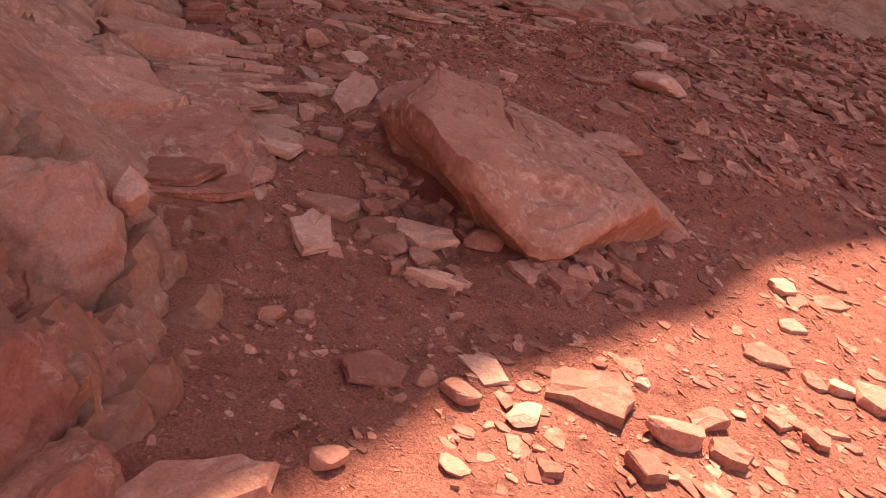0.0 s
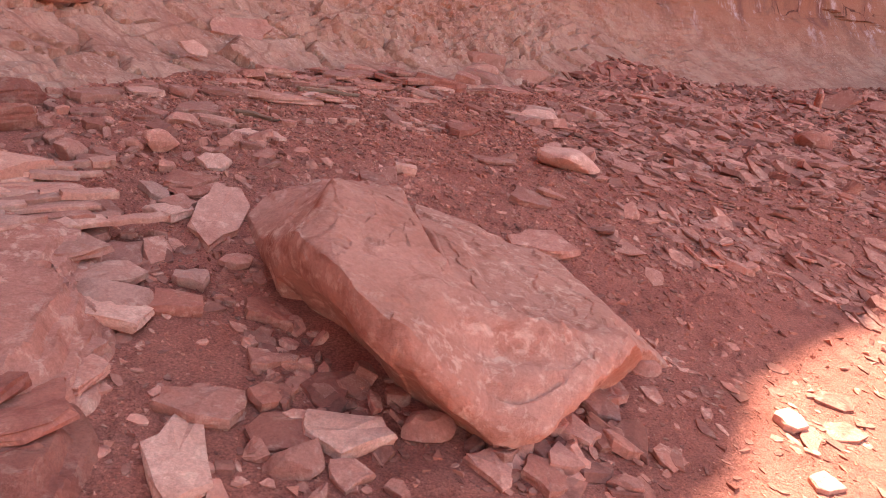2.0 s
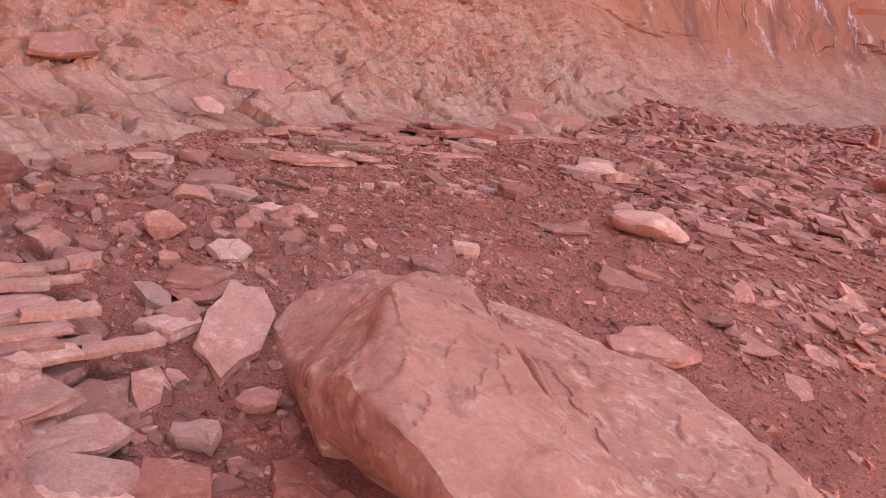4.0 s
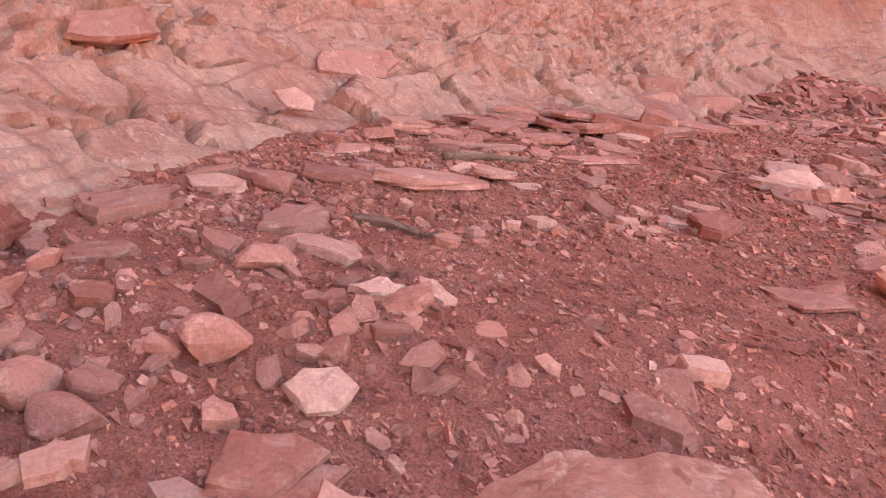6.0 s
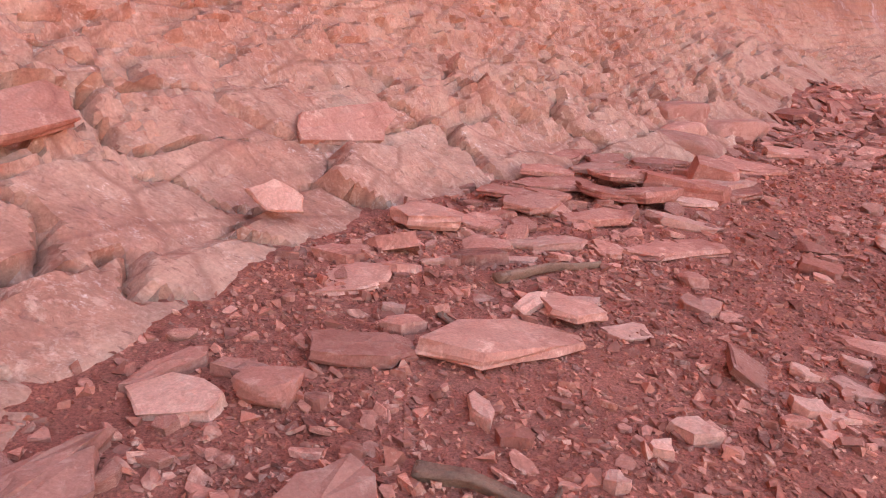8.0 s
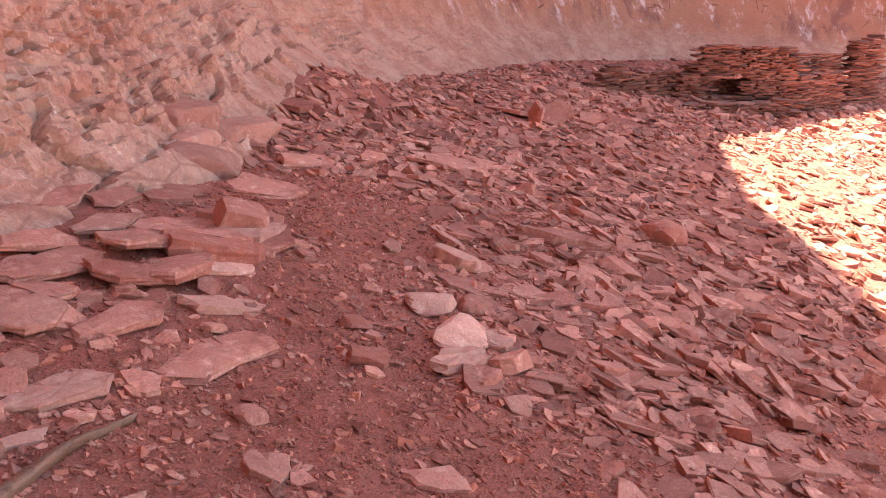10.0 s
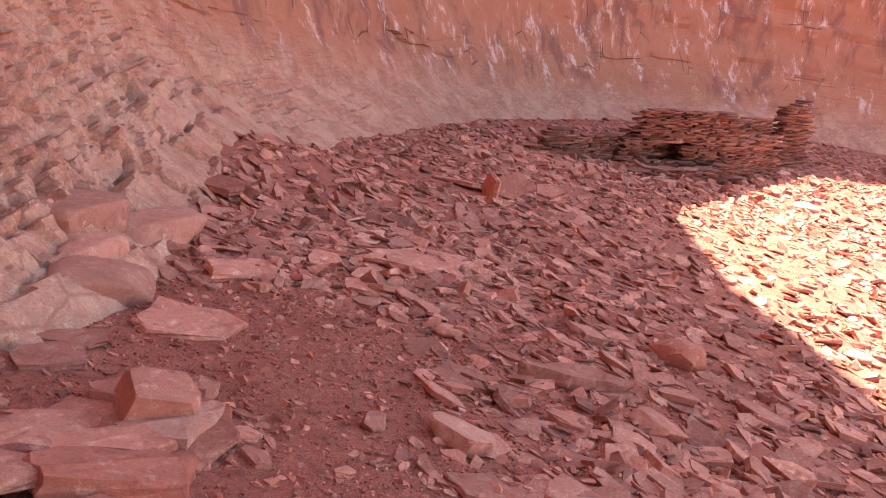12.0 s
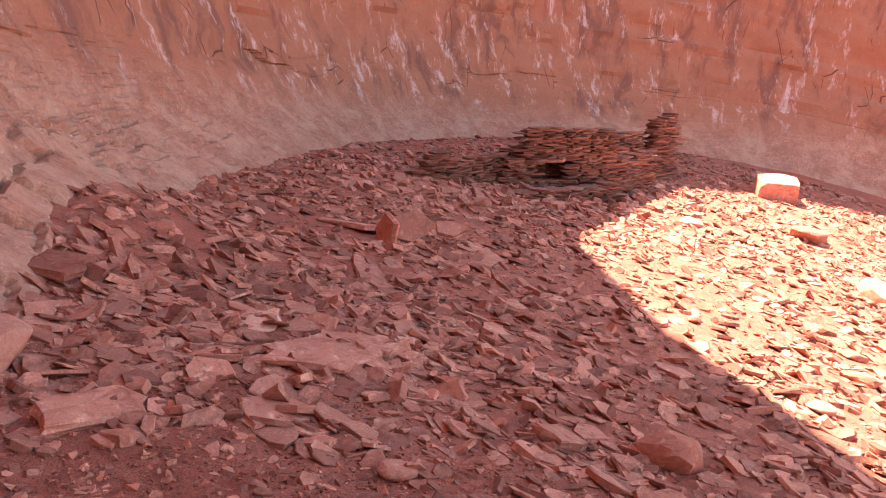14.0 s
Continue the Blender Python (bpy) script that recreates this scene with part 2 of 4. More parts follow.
def mesh_from(name, verts, faces, mat, smooth=False):
    """A mesh from arrays; faces is an (n, k) array or a list of lists."""
    me = bpy.data.meshes.new(name)
    if isinstance(faces, np.ndarray):
        k = faces.shape[1]
        me.vertices.add(len(verts))
        me.vertices.foreach_set("co", np.asarray(verts, np.float32).ravel())
        me.loops.add(faces.size)
        me.loops.foreach_set("vertex_index", faces.astype(np.int32).ravel())
        me.polygons.add(len(faces))
        me.polygons.foreach_set("loop_start", np.arange(0, faces.size, k, dtype=np.int32))
        me.update(calc_edges=True)
    else:
        me.from_pydata([tuple(v) for v in verts], [], faces)
        me.update()
    me.materials.append(mat)
    if smooth:
        me.shade_smooth()
        if smooth is not True:
            me.set_sharp_from_angle(angle=radians(smooth))
    else:
        me.shade_flat()
    return me


def grid_faces(nu, nv):
    a = (np.arange(nu - 1)[:, None] * nv + np.arange(nv - 1)[None, :]).ravel()
    return np.stack([a, a + nv, a + nv + 1, a + 1], -1)


def spread_axis(fine_lo, fine_hi, step, lo, hi, growth=1.12):
    """Coordinates with an even fine stretch and ever wider steps beyond it."""
    mid = list(np.arange(fine_lo, fine_hi, step))
    for end, sign in ((lo, -1), (hi, 1)):
        d, p, side = step, (fine_lo if sign < 0 else mid[-1]), []
        while (p > end) if sign < 0 else (p < end):
            d *= growth
            p += sign * d
            side.append(p)
        mid = side[::-1] + mid if sign < 0 else mid + side
    return np.array(mid)


# ---- ground ----
gx, gy = spread_axis(-1.8, 5.0, 0.038, -40, 300), spread_axis(1.4, 12.5, 0.038, -300, 300)
GX, GY = np.meshgrid(gx, gy, indexing="ij")
GZ = ground_z(GX, GY)
ground = new("ground", mesh_from("ground", np.stack([GX, GY, GZ], -1).reshape(-1, 3), grid_faces(len(gx), len(gy)), M_DIRT, True))
tagged(ground, "sloping floor of dusty red dirt strewn with stone chips", "ground", kind="structure")

# ---- cliff ----
BASE = [(-9, -16), (-4.5, -9), (-1.9, -4), (-1.0, -0.5), (-0.74, 1.4), (-0.70, 2.6), (-0.78, 3.4), (-1.22, 4.2), (-1.66, 5.2), (-1.86, 6.2), (-1.62, 7.1),
        (-0.95, 8.4), (-0.1, 9.55), (1.2, 10.75), (3.0, 12.3), (3.85, 13.25), (5.4, 15.0), (7.6, 16.6), (11.5, 18.7), (15.8, 20.4),
        (20.5, 21.0), (25.5, 20.0), (30, 17), (33, 12.5), (34.5, 6), (34, -2)]


def curve_points(ctrl, step_at):
    """Catmull-Rom through the control points, with a chosen spacing; returns points and arc length."""
    c = [Vector(p) for p in ctrl]
    c = [c[0] * 2 - c[1]] + c + [c[-1] * 2 - c[-2]]
    pts = []
    for a, b, d, e in zip(c, c[1:], c[2:], c[3:]):
        n = max(2, int((d - b).length / step_at((b + d) / 2)))
        for i in range(n):
            t = i / n
            pts.append(0.5 * (2 * b + (d - a) * t + (2 * a - 5 * b + 4 * d - e) * t * t + (3 * b - a - 3 * d + e) * t ** 3))
    return np.array([tuple(p) for p in pts])


def cliff_step(p):
    return 0.024 if 1.5 < p.y < 14.5 and p.x < 5 else 0.07 if p.y > 0 and p.x < 9 else 0.13 if p.y > 0 and p.x < 31 else 0.5


base = curve_points(BASE, cliff_step)
tang = np.gradient(base, axis=0)
for _ in range(60):
    tang[1:-1] = (tang[:-2] + tang[1:-1] + tang[2:]) / 3
tang /= np.linalg.norm(tang, axis=1)[:, None]
out_n = np.stack([-tang[:, 1], tang[:, 0]], -1)
arc = np.r_[0, np.cumsum(np.linalg.norm(np.diff(base, axis=0), axis=1))]
hs = np.concatenate([np.arange(-0.5, 2.4, 0.022), np.linspace(2.4, 9.0, 40), np.linspace(9.4, 19.0, 20)])
setback = np.interp(hs, [-0.5, 0, 0.35, 1.0, 2.2, 4.0, 7.0, 19.0], [-0.4, 0, 0.5, 1.3, 2.0, 2.5, 2.9, 3.0])
rise = hs
S, H = np.meshgrid(arc, hs, indexing="ij")
bx, by = base[:, 0][:, None], base[:, 1][:, None]
nx, ny = out_n[:, 0][:, None], out_n[:, 1][:, None]
far = np.clip((bx - 4) / 10, 0, 1)
X = bx + nx * setback[None, :]
Y = by + ny * setback[None, :]
Z = floor_z(bx, by) + rise[None, :]
warp = 0.9 * (fbm(S * 1.3, H * 1.9, S * 0, 4, 0.6) - 0.5)
tight = 0.35 * (fbm(S * 5, H * 7, S * 0 + 3, 3) - 0.5)
b_face, b_edge = facets(S / 0.88 + 0.6 * warp + 0.3 * H, H / 0.29 + 0.55 * warp + 0.05 * S, 11, 0.35)
m_face, m_edge = facets(S / 0.27 + 1.5 * warp + tight, H / 0.13 + 1.2 * warp + tight, 23, 0.45)
s_face, s_edge = facets(S / 0.115 + 2 * warp + 2 * tight, H / 0.06 + 2 * warp + 2 * tight, 37, 0.3)
open_joint = np.clip((fbm(S * 1.7, H * 2.3, S * 0 + 14, 3) - 0.38) / 0.16, 0, 1)
foot = np.clip(H / 0.15 + 0.4, 0.2, 1)
rough_patch = np.clip((fbm(S * 0.5, H * 1.3, S * 0 + 31, 3) - 0.40) / 0.14, 0, 1)
low_band = np.clip((1.15 - H) / 0.4, 0, 1) * foot * (0.2 + 0.8 * np.clip((by - 4.0) / 0.9, 0, 1))
mid_band = np.clip((H - 0.35 + 0.4 * (rough_patch - 0.5)) / 0.4, 0, 1) * np.clip((3.0 - H) / 0.9, 0, 1) * (1 - 0.65 * far) * np.clip((by - 2.8) / 1.8, 0.25, 1)
calm = 1 - 0.8 * far
bulge = (low_band * calm * (0.12 * b_face - 0.13 * open_joint * np.exp(-(b_edge / 0.032) ** 2) + 0.026 * np.clip(b_edge / 0.12, 0, 1) ** 0.5)
         + (0.03 * foot * calm * rough_patch + 0.10 * mid_band) * m_face - (0.012 * foot * calm + 0.025 * mid_band) * np.exp(-(m_edge / 0.08) ** 2) * open_joint
         + (0.008 * foot * calm + 0.055 * mid_band) * s_face
         + 0.20 * (fbm(S * 0.6, H * 0.9, S * 0 + 4, 4) - 0.5) + (0.025 + 0.05 * mid_band) * (fbm(S * 7, H * 9, S * 0 + 9, 4, 0.65) - 0.5))
near_rough = np.clip((3.4 - by) / 0.6, 0, 1) * np.clip((1.6 - H) / 0.5, 0, 1)
bulge = bulge + near_rough * (0.12 * m_face + 0.06 * s_face - 0.04 * np.exp(-(m_edge / 0.08) ** 2) + 0.10 * (fbm(S * 5, H * 6, S * 0 + 41, 4, 0.6) - 0.5))
beds = np.floor(H / 0.38 + 0.8 * fbm(S * 0.3, H * 0.2, S * 0, 2))
bulge = bulge + (0.16 * np.clip((H - 2.2) / 1.0, 0, 1)) * (hash3(beds.astype(np.int64), np.int64(2), np.int64(5)) - 0.5)
f_face, f_edge = facets(S / 1.6 + 0.6 * warp, H / 0.55 + 0.5 * warp, 71)
bulge = bulge + np.clip((H - 1.6) / 0.8, 0, 1) * (0.22 * f_face - 0.05 * np.exp(-(f_edge / 0.035) ** 2) * open_joint)
X, Y, Z = X - nx * bulge * 0.7, Y - ny * bulge * 0.7, Z + bulge * 0.7 * np.clip(1.6 - H, 0, 1)
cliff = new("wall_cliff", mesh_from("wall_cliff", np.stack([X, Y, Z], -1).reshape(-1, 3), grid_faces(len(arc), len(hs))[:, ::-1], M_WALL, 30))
tagged(cliff, "pink red sandstone cliff with rounded blocks and pale crust", "cliff", kind="structure")

# ---- overhang ----
EDGE = [(-30, -26), (-12, -9), (-4.5, -2.2), (-1.6, 0.8), (-0.32, 2.07), (0.17, 2.69), (1.06, 3.45), (1.85, 4.1), (2.65, 4.65), (5.2, 6.6),
        (7.35, 8.3), (8.25, 9.0), (9.5, 10.3), (11.0, 11.35), (12.3, 12.2), (13.7, 12.95), (15.2, 13.1), (17.4, 13.2), (20.5, 13.3), (26.3, 13.2), (32, 12.0), (36, 9), (44, -2), (60, -20)]
edge = curve_points(EDGE, lambda p: 0.2)
shift = np.array([SUN_DIR.x, SUN_DIR.y]) / SUN_DIR.z
ez = floor_z(edge[:, 0], edge[:, 1])
lip_z = 15.0
lip = edge + shift[None, :] * (lip_z - ez)[:, None]
lip = lip + 0.3 * (np.stack([fbm(edge[:, 0] * 0.9, edge[:, 1] * 0.9, edge[:, 0] * 0, 3), fbm(edge[:, 0] * 0.9, edge[:, 1] * 0.9, edge[:, 0] * 0 + 9, 3)], -1) - 0.5)
back = lip + np.array([-34.0, 44.0])[None, :]
rows_t = np.linspace(0, 1, 30) ** 2
RX = lip[:, 0][:, None] + (back - lip)[:, 0][:, None] * rows_t[None, :]
RY = lip[:, 1][:, None] + (back - lip)[:, 1][:, None] * rows_t[None, :]
RZ = lip_z + 0.6 * (fbm(RX * 0.5, RY * 0.5, RX * 0, 3) - 0.5) * np.clip(rows_t * 40, 0, 1)[None, :]
upper = np.concatenate([np.stack([RX, RY, RZ], -1)[:, ::-1], np.stack([lip[:, 0] + 4 * shift[0], lip[:, 1] + 4 * shift[1], lip[:, 0] * 0 + lip_z + 3.0], -1)[:, None],
                        np.stack([back[:, 0], back[:, 1], back[:, 0] * 0 + lip_z + 14.0], -1)[:, None]], 1)
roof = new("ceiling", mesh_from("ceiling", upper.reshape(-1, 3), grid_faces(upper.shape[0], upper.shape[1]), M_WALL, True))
tagged(roof, "overhanging red sandstone roof of the alcove", "rock overhang", kind="structure")

# ---- stones ----
def outline(n, rng, length, width, jag=0.16):
    """An irregular broken outline, counter-clockwise: a few corners, nearly straight breaks between them."""
    k = n if n < 8 else int(rng.integers(5, 8))
    a = np.sort((np.arange(k) + rng.uniform(-0.34, 0.34, k)) / k * 2 * np.pi)
    c, s = np.cos(a), np.sin(a)
    r = 1 / (np.abs(c) ** 4 + np.abs(s) ** 4) ** 0.25 * rng.uniform(1 - jag * 2.0, 1 + jag * 0.4, k)
    p = np.stack([c * r, s * r], -1)
    if k < n:
        side = np.linalg.norm(np.roll(p, -1, 0) - p, axis=1)
        share = np.maximum(1, np.round(side / side.sum() * n)).astype(int)
        while share.sum() != n:
            share[np.argmax(share) if share.sum() > n else np.argmax(side / share)] += -1 if share.sum() > n else 1
        q = []
        for i in range(k):
            for t in range(share[i]):
                w = t / share[i]
                nudge = rng.uniform(-0.10, 0.05) if t else 0.0
                q.append((p[i] * (1 - w) + p[(i + 1) % k] * w) * (1 + nudge))
        p = np.array(q)
    taper = 1 + rng.uniform(-0.3, 0.3) * p[:, 0]
    p = p * np.array([2.0, 2.0]) / np.ptp(p, axis=0)
    return np.stack([p[:, 0] * length / 2, p[:, 1] * width / 2 * taper], -1)


def ring_mesh(rings, top_mid, low_mid):
    """Stacked rings of the same count, closed by fans; triangles and quads as triangles."""
    n, k = len(rings[0]), len(rings)
    v = np.concatenate(rings + [top_mid[None], low_mid[None]])
    i = np.arange(n)
    j = (i + 1) % n
    f = []
    for r in range(k - 1):
        f += [np.stack([r * n + i, r * n + j, (r + 1) * n + j], -1), np.stack([r * n + i, (r + 1) * n + j, (r + 1) * n + i], -1)]
    f += [np.stack([(k - 1) * n + i, (k - 1) * n + j, np.full(n, k * n)], -1), np.stack([j, i, np.full(n, k * n + 1)], -1)]
    return v, np.concatenate(f)


def slab_shape(length, width, thick, rng, n=8, layers=2, worn=0.07, inner=True):
    """A flat broken plate: an angular outline, layered broken edge, worn rim, uneven top."""
    o = outline(n, rng, length, width)
    rings = []
    levels = np.linspace(0, 0.82, layers + 1)
    for q, lev in enumerate(levels):
        s = rng.uniform(0.93, 1.04, (n, 1)) * (0.9 if q == 0 else 1.0)
        rings.append(np.column_stack([o * s, np.full(n, lev * thick) + rng.uniform(-0.06, 0.06, n) * thick]))
    rim = np.maximum(1 - worn * rng.uniform(0.3, 1.6, (n, 1)), 0.8)
    slope = rng.uniform(-0.12, 0.12, 2)
    zt = thick * (1 + rng.uniform(-0.14, 0.1, n)) + (o * rim) @ slope * 0.5
    rings.append(np.column_stack([o * rim, zt]))
    mid_top = np.array([0, 0, thick * rng.uniform(0.98, 1.12)])
    if inner:
        rings.append(rings[-1] * np.array([0.55, 0.55, 1]) * 1.0 + np.column_stack([np.zeros((n, 2)), rng.uniform(-0.03, 0.06, n) * thick]))
    return ring_mesh(rings, mid_top, np.array([0, 0, 0.0]))


def chunk_shape(length, width, height, rng, planes=9, nu=20, nv=12, rough=0.03, hard=0.9, beds=0.0, deep=0.0):
    """A lump cut by flat break faces, with rounded arrises."""
    u, v = np.meshgrid(np.arange(nu) / nu * 2 * np.pi, np.linspace(-0.5, 0.5, nv + 2)[1:-1] * np.pi, indexing="ij")
    d = np.stack([np.cos(u) * np.cos(v), np.sin(u) * np.cos(v), np.sin(v)], -1).transpose(1, 0, 2).reshape(-1, 3)
    p = d * 1.25
    nrm = rng.normal(size=(planes, 3))
    nrm = np.vstack([nrm / np.linalg.norm(nrm, axis=1)[:, None], [[0, 0, -1], [0.1, 0.05, 1]]])
    dist = np.r_[rng.uniform(0.72, 0.98, planes) - deep * rng.uniform(0.5, 1.0, planes), 0.82 - 0.3 * deep, 0.82 - 0.5 * deep]
    for a, b in zip(nrm, dist):
        over = np.maximum(p @ a - b, 0)
        p = p - hard * over[:, None] * a
    q = p * 3 + rng.uniform(0, 50)
    p = p * (1 + rough * 4 * (fbm(q[:, 0], q[:, 1], q[:, 2], 3) - 0.5))[:, None]
    if beds:
        layer = np.floor(p[:, 2] * 7 + 1.2 * fbm(q[:, 0] * 0.3, q[:, 1] * 0.3, q[:, 2] * 0.1, 2)).astype(np.int64)
        p[:, :2] *= (1 + beds * (hash3(layer, np.int64(3), np.int64(9)) - 0.5))[:, None]
        p = p * (1 + 0.05 * (fbm(q[:, 0] * 4, q[:, 1] * 4, q[:, 2] * 4, 3) - 0.5))[:, None]
    p = p * np.array([length, width, height]) / np.array([np.ptp(p[:, 0]), np.ptp(p[:, 1]), np.ptp(p[:, 2])])
    p[:, 2] -= p[:, 2].min()
    rings = [p[i * nu:(i + 1) * nu] for i in range(nv)]
    return ring_mesh(rings, rings[-1].mean(0) + [0, 0, 0.0], rings[0].mean(0))


TONE = {"W": ("smooth pinkish", M_BLOCK), "S": ("red", M_STONE), "P": ("pale pink", M_PALE), "D": ("dark red", M_DEEP), "C": ("pale crusted", M_WALL)}
S, P, D, W = "S", "P", "D", "W"


def slope_pose(x, y, yaw, z=None, lift=0.0, lean=0.0, tip=0.0):
    """Lies on the floor at x, y, tilted with it."""
    e = 0.12
    gxn = (floor_z(x + e, y) - floor_z(x - e, y)) / (2 * e)
    gyn = (floor_z(x, y + e) - floor_z(x, y - e)) / (2 * e)
    turn = Vector((0, 0, 1)).rotation_difference(Vector((-gxn, -gyn, 1)))
    at = Vector((x, y, (float(ground_z(x, y)) if z is None else z) + lift))
    return Matrix.Translation(at) @ turn.to_matrix().to_4x4() @ pose(0, 0, 0, tip, lean, yaw)


def put_stone(kind, data, m, tone, form, group="loose stones on the alcove floor", smooth=False):
    word, mat = TONE[tone]
    ob = new(kind, mesh_from(kind, data[0], data[1], mat, smooth))
    ob.matrix_world = m
    tagged(ob, form % word, "stone", group)
    return ob


def stone_seed(x, y):
    return np.random.default_rng(int(abs(x) * 1000) * 7919 + int(abs(y) * 1000))


def slab(x, y, length, width, thick, yaw, tone, z=None, tip=None):
    rng = stone_seed(x, y)
    data = slab_shape(length * 1.06, width * 1.08, thick, rng, n=int(rng.integers(10, 16)), layers=3, worn=0.05)
    m = slope_pose(x, y, yaw, z, -0.012, rng.uniform(-5, 5), rng.uniform(-5, 5) if tip is None else tip)
    size = "broad" if length > 0.45 else "long narrow" if width < 0.5 * length else "small"
    return put_stone("flat_stone", data, m, tone, size + " flat slab of %s sandstone lying on dirt")


def chip(x, y, length, width, thick, yaw, tone):
    rng = stone_seed(x, y)
    data = slab_shape(length * 1.05, width * 1.05, thick, rng, n=int(rng.integers(7, 11)), layers=2)
    return put_stone("stone_chip", data, slope_pose(x, y, yaw, None, -0.008, rng.uniform(-9, 9), rng.uniform(-9, 9)), tone,
                     "small broken chip of %s sandstone in the dirt")


def chunk(x, y, length, width, height, yaw, tone, z=None, lift=-0.18, lean=0):
    rng = stone_seed(x, y)
    big = length > 0.6
    data = chunk_shape(length, width, height, rng, nu=40 if big else 22, nv=24 if big else 13, rough=0.02 if big else 0.03, hard=0.85, deep=0.0 if big else 0.2)
    return put_stone("rounded_rock" if big else "stone_chunk", data, slope_pose(x, y, yaw, z, lift * height, lean, rng.uniform(-6, 6)), tone,
                     "large smooth rounded block of %s sandstone" if big else "blocky chunk of %s sandstone resting on dirt", smooth=40 if big else False)


# ---- the great boulder ----
def great_boulder():
    """A big wedge half sunk in the slope: a cracked upper face falling away downhill, a hollow head, an undercut flank and a broken nose."""
    rim = [(-0.37, 5.06), (-0.29, 4.66), (-0.20, 4.28), (0.0, 3.81), (0.15, 3.59), (0.32, 3.54), (0.52, 3.55), (0.70, 3.60), (0.87, 3.71), (1.09, 3.90), (1.24, 4.13), (1.43, 4.30),
           (1.31, 4.55), (1.12, 4.76), (0.92, 5.03), (0.62, 5.28), (0.20, 5.38), (-0.16, 5.33)]
    mid = np.array([0.42, 4.42])
    ring = curve_points(rim + [rim[0]], lambda p: 0.014)
    nu = len(ring)
    ang = np.arctan2(ring[:, 1] - mid[1], ring[:, 0] - mid[0])
    lx, ly = ring[:, 0] - mid[0], ring[:, 1] - mid[1]
    jag = 1 + 0.05 * (fbm(lx * 3, ly * 3, lx * 0, 3) - 0.5) + 0.03 * (fbm(lx * 11, ly * 11, lx * 0 + 4, 3) - 0.5)
    ring = mid + np.stack([lx, ly], -1) * jag[:, None]

    def face(x, y):
        z = 1.315 - 0.385 * np.maximum(x - 0.02, 0) - 0.33 * np.maximum(4.45 - y, 0) * (1 - 0.5 * np.clip((x - 0.5) / 0.5, 0, 1)) - 0.03 * np.maximum(y - 4.75, 0) - 0.6 * np.maximum(x - 1.08, 0)
        head = np.clip((0.03 + 0.22 * (y - 4.5) - x) / 0.06, 0, 1) * np.clip((y - 4.12) / 0.22, 0, 1)
        z = z - head * (0.02 + 0.62 * np.maximum(0.03 + 0.22 * (y - 4.5) - x, 0) * np.clip((5.35 - y) / 0.6, 0.3, 1))
        z = z - 0.25 * np.maximum(0.0 - x, 0) * np.clip((4.4 - y) / 0.2, 0, 1)
        bend = np.interp(y, [3.7, 3.95, 4.2, 4.7, 5.3], [0.80, 0.55, 0.41, 0.37, 0.44])
        side = x - bend + 0.05 * (fbm(x * 5, y * 5, x * 0, 3) - 0.5)
        z = z - 0.07 * np.clip(side / 0.04, 0, 1) * np.clip((y - 3.72) / 0.3, 0, 1) - 0.09 * np.exp(-(side / 0.022) ** 2) * np.clip((y - 3.8) / 0.2, 0, 1)
        side2 = x - bend - 0.16 - 0.1 * (y - 4.4) + 0.04 * (fbm(x * 7, y * 7, x * 0 + 5, 2) - 0.5)
        z = z - 0.022 * np.clip(side2 / 0.025, 0, 1) * np.clip((4.9 - y) / 0.2, 0, 1)
        drop = np.maximum((3.80 + 0.13 * (x - 0.5)) - y, 0) * np.clip((x - 0.2) / 0.25, 0, 1)
        z = z - 0.75 * drop - 0.055 * np.exp(-(((x - 0.55) / 0.20) ** 2 + ((y - 3.74) / 0.05) ** 2)) - 0.03 * np.exp(-((y - 3.66 - 0.05 * np.sin(9 * x)) / 0.012) ** 2) * np.clip((x - 0.4) / 0.06, 0, 1) * np.clip((0.75 - x) / 0.06, 0, 1)
        plate = np.clip((fbm(x * 3.1, y * 3.1, x * 0 + 12, 4) - 0.5) / 0.02, 0, 1) + 0.7 * np.clip((fbm(x * 6.3 + 0.3 * y, y * 4.1, x * 0 + 22, 4) - 0.52) / 0.015, 0, 1)
        return z + 0.012 * plate + 0.07 * (fbm(x * 2, y * 2, x * 0 + 7, 3) - 0.5) + 0.022 * (fbm(x * 10, y * 10, x * 0 + 1, 4, 0.6) - 0.5)

    flank = np.interp(ang, np.radians([-180, -150, -110, -80, -45, -10, 20, 60, 110, 150, 180]), [0.13, 0.15, 0.15, 0.09, 0.06, 0.05, 0.05, 0.10, 0.12, 0.13, 0.13])
    rings = []
    ground = ground_z(ring[:, 0], ring[:, 1])
    edge_z = face(mid[0] + (ring[:, 0] - mid[0]) * 0.98, mid[1] + (ring[:, 1] - mid[1]) * 0.98)
    low_z = np.maximum(edge_z - flank, ground - 0.03)
    tuck = np.interp(ang, np.radians([-180, -140, -100, -60, -20, 180]), [0.72, 0.58, 0.55, 0.62, 0.85, 0.92])
    for w in np.linspace(0, 1, 14):
        sc = tuck + (0.985 - tuck) * w ** 2.4
        zz = (ground - 0.30) * (1 - w) + low_z * w
        rings.append(np.column_stack([mid + (ring - mid) * sc[:, None], zz]))
    for w in np.linspace(0, 1, 12)[1:]:
        sc = 0.985 + 0.02 * np.sin(w * np.pi) * 1.0 - 0.012 * w
        xy = mid + (ring - mid) * sc
        rough = 0.02 * (fbm(xy[:, 0] * 8, xy[:, 1] * 8, w * 3 + xy[:, 0] * 0, 3) - 0.5)
        rings.append(np.column_stack([mid + (ring - mid) * (sc + rough)[:, None], low_z + (edge_z - low_z) * w]))
